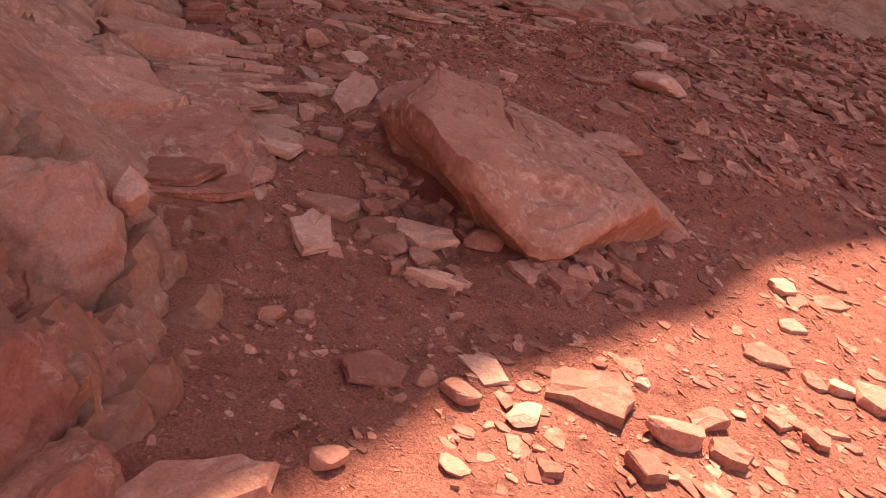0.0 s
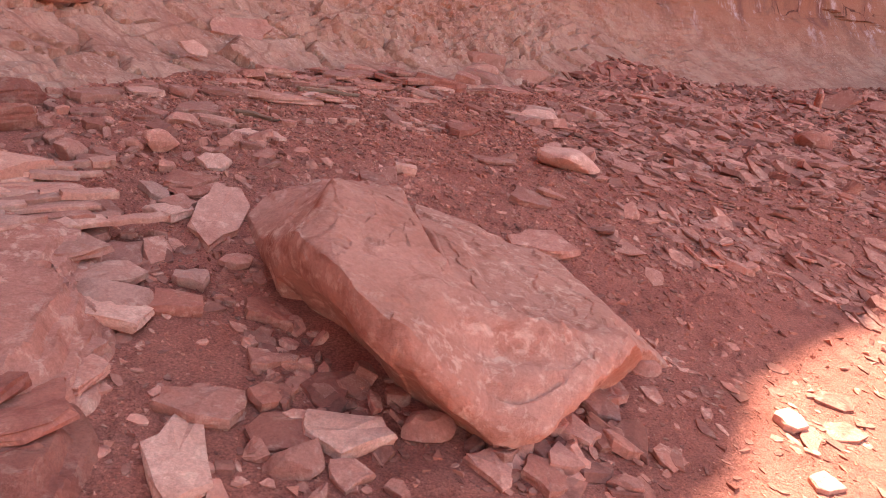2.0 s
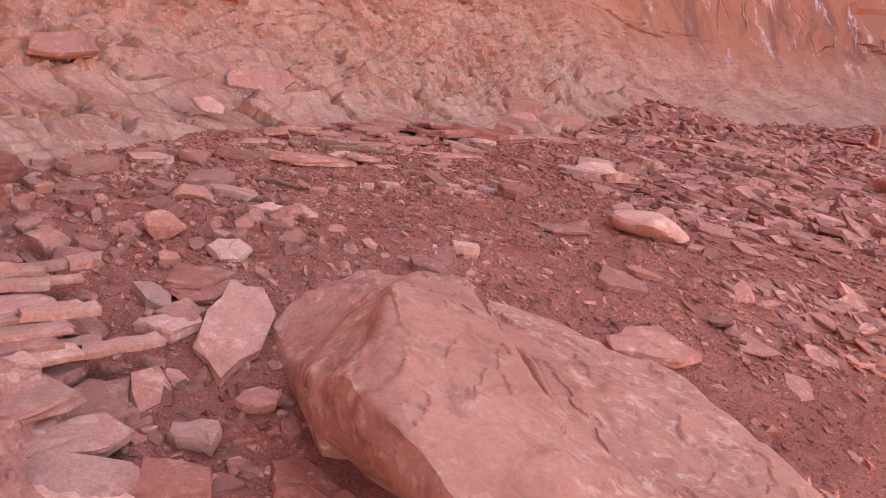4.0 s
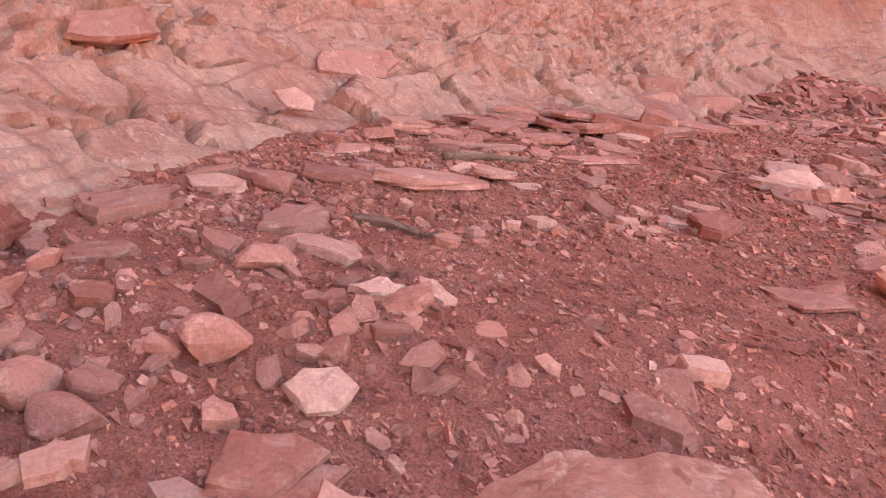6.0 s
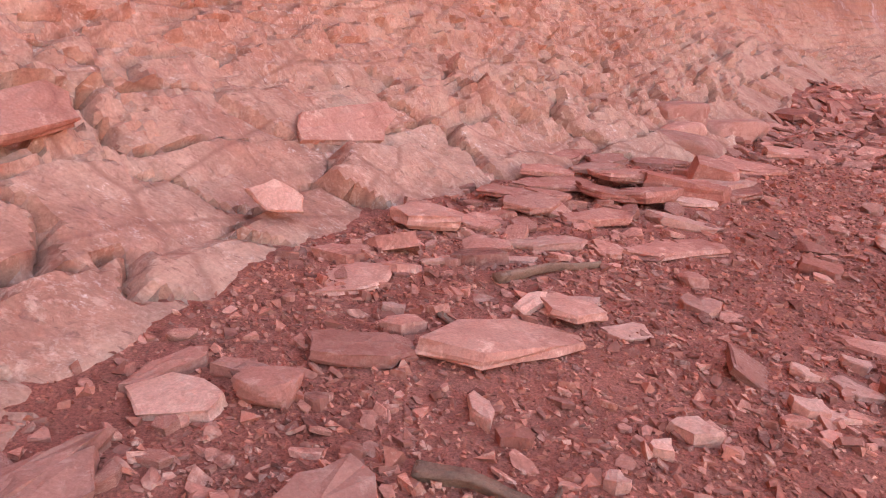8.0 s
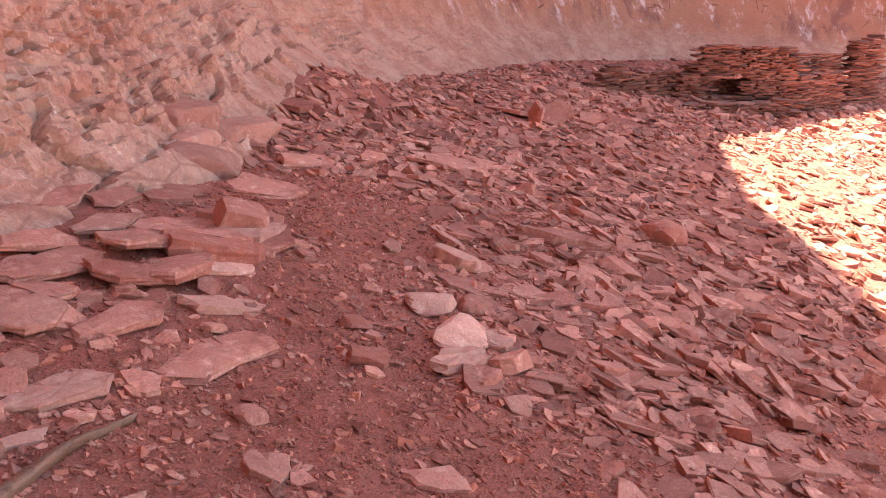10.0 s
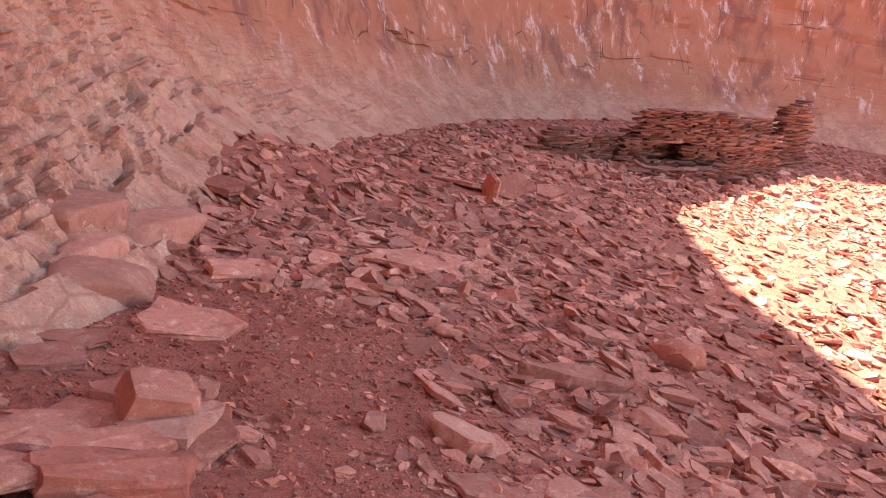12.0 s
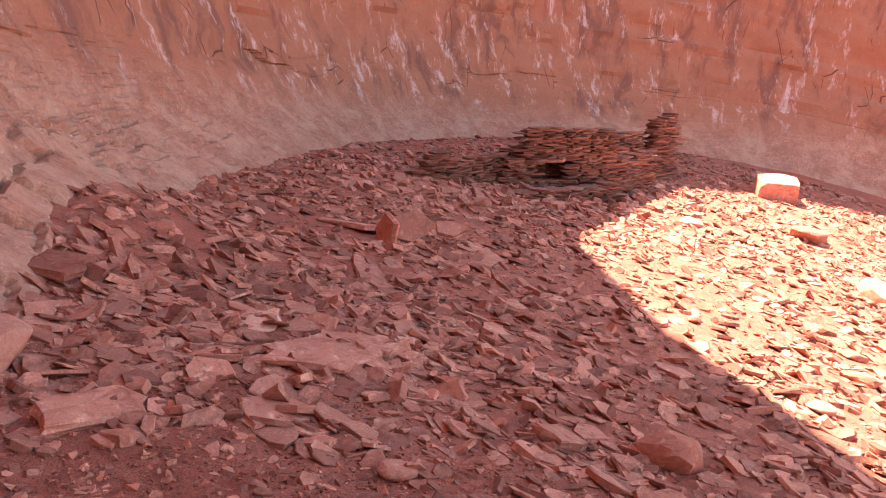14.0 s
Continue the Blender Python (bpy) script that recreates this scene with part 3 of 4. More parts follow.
    for w in np.linspace(0.955, 0.0, 95)[:-1]:
        xy = mid + (ring - mid) * w
        rings.append(np.column_stack([xy, face(xy[:, 0], xy[:, 1])]))
    return ring_mesh(rings, np.array([*mid, float(face(mid[:1], mid[1:])[0])]), np.array([*mid, float(ground.mean()) - 0.3]))


gb = great_boulder()
boulder = new("boulder", mesh_from("boulder", gb[0], gb[1], M_BOULDER, 32))
tagged(boulder, "big tilted red sandstone boulder with a cracked flat face", "boulder")

# ---- placed stones ----
slab(-0.50, 2.00, 0.40, 0.20, 0.05, 29, S)
chunk(-0.23, 2.18, 0.11, 0.08, 0.05, 13, S)
chip(0.40, 2.35, 0.09, 0.07, 0.03, -48, S)
chip(0.72, 2.44, 0.14, 0.11, 0.05, -39, S)
chunk(0.35, 2.55, 0.15, 0.11, 0.05, 32, P)
chip(1.04, 2.59, 0.14, 0.11, 0.05, -40, S)
chunk(0.14, 2.61, 0.14, 0.10, 0.06, 9, S)
slab(-0.15, 2.64, 0.23, 0.17, 0.04, 20, D)
chunk(0.03, 2.65, 0.10, 0.07, 0.04, 43, S)
chunk(0.88, 2.65, 0.20, 0.14, 0.08, -23, S)
slab(0.59, 2.76, 0.31, 0.22, 0.05, -2, S)
slab(0.24, 2.77, 0.20, 0.14, 0.03, -30, P)
chip(1.02, 2.77, 0.15, 0.08, 0.04, 25, S)
chip(1.42, 2.79, 0.10, 0.08, 0.04, -39, S)
chunk(-0.52, 2.82, 0.10, 0.07, 0.06, 20, S)
chip(-0.42, 2.85, 0.07, 0.06, 0.04, 12, S)
slab(1.34, 2.88, 0.15, 0.11, 0.03, 20, S)
chip(0.82, 2.91, 0.06, 0.05, 0.03, -18, P)
chip(1.82, 3.15, 0.21, 0.17, 0.05, 18, S)
chip(1.71, 3.18, 0.10, 0.08, 0.04, -22, P)
slab(1.61, 3.21, 0.13, 0.09, 0.03, -65, S)
slab(0.05, 3.30, 0.28, 0.09, 0.05, 5, P)
slab(1.43, 3.31, 0.21, 0.15, 0.03, 15, S)
chip(-0.11, 3.33, 0.15, 0.04, 0.04, 69, S)
chip(-0.02, 3.46, 0.13, 0.10, 0.04, -51, S)
slab(-0.49, 3.47, 0.42, 0.18, 0.04, -81, P)
chunk(-0.17, 3.48, 0.20, 0.14, 0.07, 43, S)
chunk(0.86, 3.50, 0.12, 0.09, 0.06, -4, S)
slab(0.59, 3.50, 0.17, 0.12, 0.04, -56, D)
slab(0.44, 3.53, 0.17, 0.11, 0.04, -53, S)
chip(1.67, 3.61, 0.13, 0.10, 0.03, 9, P)
slab(-0.01, 3.61, 0.29, 0.18, 0.06, -20, P)
chunk(0.24, 3.68, 0.19, 0.14, 0.09, 6, S)
slab(-0.45, 3.69, 0.27, 0.16, 0.05, -2, S)
slab(0.90, 3.72, 0.19, 0.14, 0.04, -46, D)
slab(0.76, 3.74, 0.18, 0.12, 0.04, -68, S)
chip(-0.24, 3.77, 0.17, 0.11, 0.04, 20, D)
slab(-0.05, 3.84, 0.22, 0.16, 0.03, 32, D)
slab(-0.26, 4.28, 0.26, 0.16, 0.04, -62, D)
slab(-0.20, 3.62, 0.24, 0.17, 0.04, 20, D)
slab(-0.85, 3.86, 0.19, 0.14, 0.06, 26, S)
slab(0.94, 3.90, 0.19, 0.13, 0.04, -57, S)
chip(-0.27, 3.95, 0.12, 0.10, 0.04, 2, S)
chip(1.77, 3.96, 0.15, 0.12, 0.04, 23, P)
slab(1.02, 4.02, 0.19, 0.10, 0.04, -78, S)
chunk(1.23, 4.19, 0.14, 0.10, 0.06, -37, S)
chunk(-0.84, 4.22, 0.31, 0.22, 0.099, 7, P)
chip(-0.58, 4.24, 0.21, 0.17, 0.05, 19, D)
chip(-0.55, 4.45, 0.14, 0.11, 0.05, -8, P)
slab(-0.87, 4.51, 0.33, 0.22, 0.05, 48, S)
chip(-0.40, 4.64, 0.14, 0.11, 0.04, 28, S)
slab(-1.03, 4.64, 0.31, 0.22, 0.06, 35, S)
slab(-0.69, 5.01, 0.21, 0.13, 0.05, 44, P)
slab(-1.01, 5.01, 0.37, 0.11, 0.04, -60, S)
slab(-0.49, 5.02, 0.57, 0.23, 0.06, -93, W)
chip(-0.69, 5.08, 0.18, 0.14, 0.04, 17, S)
slab(1.11, 5.19, 0.37, 0.27, 0.05, -9, S)
slab(-0.80, 5.23, 0.21, 0.11, 0.04, -44, P)
slab(-0.63, 5.29, 0.29, 0.21, 0.03, 18, D)
chip(-0.64, 5.35, 0.25, 0.20, 0.04, 7, D)
chunk(-1.38, 5.40, 0.14, 0.08, 0.06, 32, D)
chunk(-1.13, 5.47, 0.19, 0.14, 0.07, -6, S)
chip(-0.79, 5.49, 0.10, 0.08, 0.05, -13, S)
chunk(-1.26, 5.55, 0.17, 0.12, 0.1, 63, S)
chip(-1.10, 5.58, 0.12, 0.10, 0.04, -15, S)
chip(-0.57, 5.59, 0.18, 0.14, 0.04, 11, P)
chunk(-0.98, 5.73, 0.10, 0.07, 0.07, 1, S)
slab(1.22, 5.73, 0.26, 0.19, 0.05, 0, S)
chunk(-0.85, 5.76, 0.20, 0.14, 0.14, -8, S)
chip(-0.30, 5.76, 0.14, 0.09, 0.04, 40, S)
chip(0.49, 5.83, 0.15, 0.12, 0.05, -31, P)
slab(-1.46, 5.90, 0.16, 0.05, 0.04, 72, D)
chip(-1.21, 5.91, 0.12, 0.10, 0.05, 26, D)
chip(-1.43, 6.08, 0.15, 0.04, 0.05, 80, S)
slab(-0.43, 6.12, 0.17, 0.12, 0.05, 10, P)
chip(-0.26, 6.14, 0.18, 0.09, 0.05, -65, P)
slab(-1.34, 6.25, 0.23, 0.13, 0.04, 23, S)
chunk(-0.81, 6.33, 0.25, 0.18, 0.09, 24, S)
slab(-0.99, 6.43, 0.23, 0.12, 0.05, -48, S)
slab(-0.63, 6.52, 0.34, 0.13, 0.05, -38, P)
slab(1.24, 6.62, 0.34, 0.22, 0.03, 12, S)
chunk(1.78, 6.62, 0.50, 0.34, 0.16, -58, P)
chip(-0.18, 6.75, 0.11, 0.09, 0.04, 5, S)
slab(-1.37, 6.76, 0.42, 0.20, 0.07, 66, W)
slab(-0.78, 6.78, 0.29, 0.21, 0.06, 18, W)
slab(-1.44, 6.83, 0.45, 0.14, 0.07, 60, W)
chip(-0.06, 6.89, 0.07, 0.06, 0.04, 2, P)
chip(0.12, 7.04, 0.07, 0.06, 0.04, 1, P)
chip(-0.27, 7.09, 0.11, 0.09, 0.05, -17, D)
chip(0.27, 7.14, 0.15, 0.12, 0.05, -32, P)
chip(-0.34, 7.22, 0.23, 0.07, 0.04, -91, P)
slab(-1.19, 7.26, 0.28, 0.20, 0.05, -3, P)
chunk(-0.93, 7.26, 0.21, 0.15, 0.09, 12, S)
chip(0.69, 7.26, 0.11, 0.09, 0.05, -13, P)
slab(-1.04, 7.39, 0.17, 0.07, 0.04, -3, S)
slab(-1.23, 7.41, 0.28, 0.08, 0.05, 43, S)
slab(1.21, 7.46, 0.26, 0.19, 0.03, -20, D)
chip(0.82, 7.50, 0.11, 0.09, 0.03, -33, P)
slab(-0.67, 7.53, 0.34, 0.19, 0.055, -2, S)
chip(1.05, 7.57, 0.10, 0.08, 0.04, -31, P)
chip(-0.52, 7.71, 0.15, 0.12, 0.05, -14, S)
chip(-0.55, 7.86, 0.09, 0.07, 0.04, -2, P)
chip(-0.01, 7.96, 0.22, 0.08, 0.04, 49, P)
slab(-0.73, 8.16, 0.46, 0.31, 0.03, 28, W)
chunk(17.58, 8.17, 1.25, 0.90, 0.405, -159, S)
slab(-1.95, 8.30, 0.61, 0.24, 0.08, 61, W, z=2.53, tip=42)
chunk(0.81, 8.38, 0.14, 0.10, 0.06, -26, S)
chunk(10.70, 8.44, 0.45, 0.32, 0.146, -68, S)
chunk(4.03, 8.49, 0.18, 0.13, 0.07, -80, S)
chunk(12.05, 8.58, 0.38, 0.27, 0.123, -65, S)
chunk(2.18, 8.62, 0.41, 0.30, 0.133, 3, P)
slab(-1.00, 8.64, 0.24, 0.17, 0.03, 35, P, z=2.07, tip=44)
slab(5.57, 8.79, 0.39, 0.28, 0.05, -54, S)
chunk(8.70, 8.79, 0.28, 0.20, 0.1, -54, P)
chunk(2.59, 8.90, 0.28, 0.20, 0.0907, -8, S)
chunk(1.73, 8.92, 0.19, 0.14, 0.0616, -25, D)
chunk(2.31, 8.96, 0.33, 0.24, 0.107, -30, P)
slab(7.18, 8.97, 0.41, 0.30, 0.06, -94, S)
chunk(4.37, 9.06, 0.35, 0.25, 0.113, -100, S)
slab(3.93, 9.09, 0.41, 0.12, 0.05, -142, P)
slab(2.78, 9.17, 0.38, 0.27, 0.04, -41, S)
slab(3.83, 9.36, 0.28, 0.20, 0.06, -43, S)
chunk(3.06, 9.51, 0.38, 0.27, 0.123, -72, P)
chunk(5.82, 9.58, 0.50, 0.34, 0.26, -60, D)
slab(4.45, 9.72, 0.82, 0.26, 0.11, -34, S)
slab(1.42, 9.73, 0.44, 0.32, 0.05, -5, P)
slab(2.00, 9.81, 0.17, 0.12, 0.04, -74, S)
slab(1.39, 9.83, 0.57, 0.29, 0.12, -17, D)
chunk(2.70, 9.83, 0.18, 0.13, 0.08, -7, S)
slab(-0.67, 9.84, 0.91, 0.30, 0.06, 51, W, z=2.30, tip=40)
chunk(21.75, 9.85, 1.25, 0.90, 0.405, -30, S)
slab(2.07, 10.01, 0.17, 0.12, 0.04, -19, S)
slab(8.12, 10.02, 0.40, 0.29, 0.05, -80, S)
slab(1.48, 10.07, 0.42, 0.30, 0.08, -3, S)
slab(1.76, 10.08, 0.68, 0.49, 0.06, 5, D)
slab(3.65, 10.09, 0.37, 0.27, 0.05, -77, S)
slab(1.84, 10.11, 0.46, 0.27, 0.1, 16, P)
slab(5.49, 10.22, 0.36, 0.26, 0.08, -51, S)
slab(1.33, 10.29, 0.48, 0.29, 0.08, 16, S)
slab(1.56, 10.37, 0.39, 0.28, 0.05, -1, D)
slab(2.07, 10.38, 0.22, 0.16, 0.1, -10, S)
slab(1.80, 10.45, 0.36, 0.26, 0.12, -9, S)
chunk(3.94, 10.46, 0.16, 0.12, 0.0518, -20, P)
chunk(4.30, 10.65, 0.24, 0.17, 0.0778, -36, S)
slab(0.85, 10.78, 0.86, 0.26, 0.06, 44, S)
chip(1.29, 10.93, 0.43, 0.20, 0.05, 35, S)
slab(1.67, 10.95, 0.35, 0.25, 0.05, 4, S)
slab(1.82, 11.19, 0.49, 0.23, 0.04, -26, S)
slab(2.60, 11.29, 0.61, 0.44, 0.06, -39, S)
slab(4.31, 11.53, 0.52, 0.35, 0.04, -24, S)
slab(1.76, 11.63, 0.73, 0.46, 0.06, 27, S)
chunk(2.28, 11.89, 0.78, 0.50, 0.29, 22, W, z=1.74, lift=-0.75)
slab(5.24, 11.86, 1.25, 0.54, 0.07, -3, S)
slab(6.15, 11.93, 0.52, 0.35, 0.03, -15, P)
slab(3.48, 12.09, 0.60, 0.33, 0.08, -6, S)
chunk(2.44, 12.27, 0.61, 0.39, 0.23, 27, W, z=1.84, lift=-0.75)
chunk(19.06, 12.20, 0.62, 0.45, 0.201, -112, P)
chunk(2.55, 12.70, 0.94, 0.62, 0.34, 33, W, z=1.99, lift=-0.75)
slab(5.26, 12.66, 0.77, 0.44, 0.03, 18, P)
chunk(3.27, 12.95, 1.01, 0.66, 0.34, 31, W, z=1.72, lift=-0.75)
slab(7.66, 13.25, 1.18, 0.37, 0.04, -130, S)
slab(10.33, 13.38, 1.25, 0.67, 0.04, -137, S)
slab(4.56, 14.08, 0.61, 0.43, 0.08, -65, D)
slab(9.64, 14.96, 1.09, 0.78, 0.05, -77, S)

# ---- heap of slabs under the wall ----
HEAP = [(-0.31, 8.93, 0.36, 0.30, 0.09, 20, W, 0.02), (-0.05, 9.02, 0.34, 0.22, 0.05, -8, S, 0.0), (-0.06, 8.70, 0.24, 0.20, 0.04, 25, S, 0.0), (0.30, 9.28, 0.34, 0.26, 0.06, 14, W, 0.03),
        (0.60, 9.80, 0.58, 0.22, 0.05, 22, S, 0.03), (0.58, 10.05, 0.38, 0.20, 0.05, 10, S, 0.06), (0.65, 9.21, 0.52, 0.20, 0.06, 24, S, 0.02), (0.27, 8.75, 0.44, 0.20, 0.05, 12, P, 0.0),
        (0.54, 8.72, 0.18, 0.12, 0.05, -60, S, 0.0), (0.92, 8.90, 0.58, 0.32, 0.05, 8, S, 0.0), (1.22, 9.28, 0.46, 0.18, 0.06, -6, P, 0.0), (1.12, 9.60, 0.46, 0.26, 0.08, 6, S, 0.05),
        (0.20, 9.50, 0.34, 0.20, 0.05, -18, S, 0.04), (0.86, 9.62, 0.42, 0.24, 0.05, -22, D, 0.04), (1.00, 10.30, 0.50, 0.24, 0.05, 26, W, 0.05), (1.02, 9.98, 0.40, 0.26, 0.06, 12, S, 0.07),
        (0.12, 9.20, 0.20, 0.14, 0.04, 40, D, 0.0), (0.45, 9.48, 0.26, 0.16, 0.05, -35, S, 0.05), (-0.25, 8.46, 0.27, 0.09, 0.03, 20, P, 0.0), (0.05, 8.51, 0.20, 0.08, 0.03, 10, P, 0.0),
        (0.14, 7.90, 0.28, 0.20, 0.045, -32, W, 0.03), (0.30, 7.78, 0.20, 0.13, 0.035, 24, P, 0.0), (0.20, 8.06, 0.22, 0.07, 0.04, 4, P, 0.0), (0.70, 8.05, 0.17, 0.12, 0.07, -58, W, 0.0),
        (-0.20, 7.63, 0.58, 0.27, 0.06, 14, W, 0.0), (1.14, 7.35, 0.42, 0.24, 0.09, 68, D, 0.0), (1.98, 8.38, 0.40, 0.17, 0.09, 6, P, 0.0), (2.32, 8.52, 0.26, 0.18, 0.06, -40, P, 0.0),
        (1.55, 8.58, 0.20, 0.14, 0.08, -35, D, 0.0), (1.24, 7.72, 0.24, 0.14, 0.04, -20, S, 0.0), (0.78, 7.25, 0.15, 0.08, 0.03, 12, P, 0.0), (0.95, 7.42, 0.17, 0.10, 0.04, -60, P, 0.0)]
for x, y, length, width, thick, yaw, tone, up in HEAP:
    slab(x, y, length, width, 0.8 * thick, yaw, tone, z=float(ground_z(x, y)) + up)

# ---- two upright plates leaning together on the far slope ----
for k, (x, y, length, height, yaw, lean) in enumerate([(9.72, 14.05, 0.80, 0.50, -60, 48), (9.30, 14.20, 0.60, 0.50, 60, 100), (10.35, 13.75, 0.55, 0.30, -42, 40)]):
    data = slab_shape(length, height, 0.07, np.random.default_rng(640 + k), n=5, layers=2, worn=0.05)
    put_stone("leaning_plate", data, pose(x, y, float(floor_z(x, y)) + 0.20, 0, 0, yaw) @ pose(0, 0, 0, lean, 0, 0), "S" if k else "W", "thick plate of %s sandstone leaning on end in the rubble")

# ---- bedded plates beside the boulder ----
def strip_shape(length, width, thick, rng):
    """A narrow split strip of stone: nearly parallel sides, slanting broken ends."""
    t = np.linspace(-0.5, 0.5, 7)
    slant = rng.uniform(-0.4, 0.4, 2) * width
    near = np.stack([t * length, -width / 2 + rng.uniform(-0.16, 0.12, 7) * width], -1)
    off = np.stack([t[::-1] * length, width / 2 + rng.uniform(-0.16, 0.12, 7) * width], -1)
    off[0, 0] += slant[0]
    off[-1, 0] += slant[1]
    o = np.concatenate([near, off])
    n = len(o)
    rings = [np.column_stack([o * rng.uniform(0.96, 1.02, (n, 1)), np.full(n, lev * thick)]) for lev in (0.0, 0.4, 0.85)]
    rings.append(np.column_stack([o * np.array([0.985, 0.94]), thick * (1 + rng.uniform(-0.08, 0.08, n))]))
    return ring_mesh(rings, np.array([0, 0, thick * 1.02]), np.array([0, 0, 0.0]))


for i in range(14):
    rng = np.random.default_rng(400 + i)
    yaw = 31 + rng.uniform(-3, 3)
    way = Vector((math.cos(radians(yaw)), math.sin(radians(yaw)), -0.08))
    at = Vector((-1.28 + 0.014 * i, 5.02 - 0.044 * i, 1.42 - 0.0175 * i))
    run_left, run_end = -0.36 + rng.uniform(-0.06, 0.06), 0.17 + rng.uniform(-0.14, 0.10)
    while run_left < run_end:
        run = rng.uniform(0.09, 0.34)
        data = strip_shape(run, rng.uniform(0.05, 0.085), rng.uniform(0.016, 0.032), rng)
        spot = at + way * (run_left + run / 2)
        put_stone("layered_plate", data, pose(spot.x, spot.y, spot.z + rng.uniform(-0.014, 0.012), 15 + rng.uniform(-7, 7), 5 + rng.uniform(-4, 4), yaw + rng.uniform(-6, 6)), ("W", "W", "S", "P")[int(rng.integers(4))],
                  "thin layered plate of %s sandstone in a stack", "layered plates of the outcrop")
        run_left += run * 0.97

# ---- outcrop at the cliff foot ----
def outcrop(x, y, z, length, width, height, yaw, tone, seed, form, hard=0.9, rough=0.05, tip=0, lean=0, beds=0.0):
    data = chunk_shape(length, width, height, np.random.default_rng(seed), planes=8, nu=90, nv=60, rough=rough, hard=hard, beds=beds)
    return put_stone("outcrop_rock", data, pose(x, y, z, tip, lean, yaw), tone, form, "rocks of the cliff foot", smooth=35)


outcrop(-1.22, 2.72, 0.55, 0.66, 0.50, 0.62, 60, W, 32, "bulging rounded %s sandstone outcrop", 0.85, 0.07, beds=0.05)
outcrop(-1.02, 2.05, 0.32, 0.75, 0.45, 0.55, 80, D, 33, "rough %s sandstone outcrop by the cliff", 0.85, 0.09, beds=0.08)
outcrop(-0.80, 1.85, 0.22, 0.62, 0.40, 0.40, 85, D, 41, "rough low %s sandstone outcrop at the cliff foot", 0.9, 0.1, beds=0.1)
outcrop(-0.84, 2.30, 0.40, 0.28, 0.22, 0.30, 40, D, 34, "small knobbly %s sandstone rock", 0.9, 0.08)
for x, y, z, length, width, thick, tip, lean, yaw, seed in [(-1.74, 3.92, 1.15, 1.15, 0.95, 0.26, 14, 20, 22, 351), (-1.62, 4.82, 1.34, 0.80, 0.55, 0.18, 12, 14, 24, 352), (-1.98, 5.30, 1.52, 0.75, 0.40, 0.16, 12, 16, 30, 353)]:
    put_stone("outcrop_slab", slab_shape(length, width, thick, np.random.default_rng(seed), n=18, layers=3, worn=0.06), pose(x, y, z, tip, lean, yaw), W,
              "broad smooth sloping slab of %s sandstone in the cliff foot", "rocks of the cliff foot", smooth=30)
outcrop(-1.68, 6.12, 1.63, 0.50, 0.26, 0.20, 60, D, 37, "rough %s sandstone rock under the wall", 0.95, beds=0.1)
outcrop(-1.60, 5.78, 1.54, 0.30, 0.20, 0.15, 40, D, 38, "small %s sandstone rock under the wall", 0.95, beds=0.1)
put_stone("stone_chunk", chunk_shape(0.19, 0.13, 0.12, np.random.default_rng(39), planes=7, deep=0.25), pose(-1.02, 3.02, 0.93, 20, 25, -60), P, "blocky chunk of %s sandstone on a ledge")


def layered_ledge(x, y, z, yaw, size, tone, seed, label, count=5):
    """A ledge of thick beds, each set back a little, as parts of one thing."""
    rng = np.random.default_rng(seed)
    root = new("layered_ledge")
    root.matrix_world = pose(x, y, z, 6, 5, yaw)
    tagged(root, label, "rock ledge", "rocks of the cliff foot")
    h = 0.0
    for i in range(count):
        t = size[2] / count * rng.uniform(0.8, 1.25)
        v, f = slab_shape(size[0] * (1 - 0.05 * i) * rng.uniform(0.92, 1.05), size[1] * (1 - 0.07 * i) * rng.uniform(0.92, 1.05), t * 1.15, rng, n=18, layers=3, worn=0.05)
        ob = new("bed", mesh_from("bed", v, f, TONE[tone if i % 2 else "D"][1]))
        ob.parent = root
        ob.matrix_local = pose(rng.uniform(-0.03, 0.03) - 0.02 * i, rng.uniform(-0.02, 0.02) + 0.045 * i, h, rng.uniform(-2, 2), rng.uniform(-2, 2), rng.uniform(-8, 8))
        h += t
    return root




def bedrock(name, x0, x1, y0, y1, lift, bed, tone, seed, label, amount=1.0):
    """Bedrock standing out of the dirt: terraced thin beds and split faces, dying away into the floor at its edges."""
    nu, nv = int((x1 - x0) / 0.011), int((y1 - y0) / 0.011)
    px, py = np.meshgrid(np.linspace(x0, x1, nu), np.linspace(y0, y1, nv), indexing="ij")
    wob = fbm(px * 2.2, py * 4, px * 0 + seed, 3) - 0.5
    high = lift(px + 0.16 * wob, py + 0.22 * (fbm(px * 3, py * 3, px * 0 + seed + 4, 3) - 0.5))
    q = high * (1 + 0.5 * (fbm(px * 2, py * 2, px * 0 + seed + 9, 2) - 0.5)) / bed + 0.5 * wob
    part = q - np.floor(q)
    high = bed * (np.floor(q) + np.clip((part - 0.72) / 0.28, 0, 1) ** 1.5)
    fa, fe = facets(px / 0.30 + 0.9 * wob, py / 0.19 + 0.9 * wob + 0.3 * px / 0.3, seed, 0.0)
    high = high + amount * (0.085 * fa - 0.03 * np.exp(-(fe / 0.06) ** 2)) + 0.014 * (fbm(px * 12, py * 12, px * 0 + seed, 4, 0.6) - 0.5)
    rim = np.minimum(np.minimum(px - x0, x1 - px), np.minimum(py - y0, y1 - py))
    pz = floor_z(px, py) + high - 0.25 * np.clip(1 - rim / 0.05, 0, 1)
    ob = new(name, mesh_from(name, np.stack([px, py, pz], -1).reshape(-1, 3), grid_faces(nu, nv), TONE[tone][1], 28))
    return tagged(ob, label, "rock ledge", "rocks of the cliff foot")


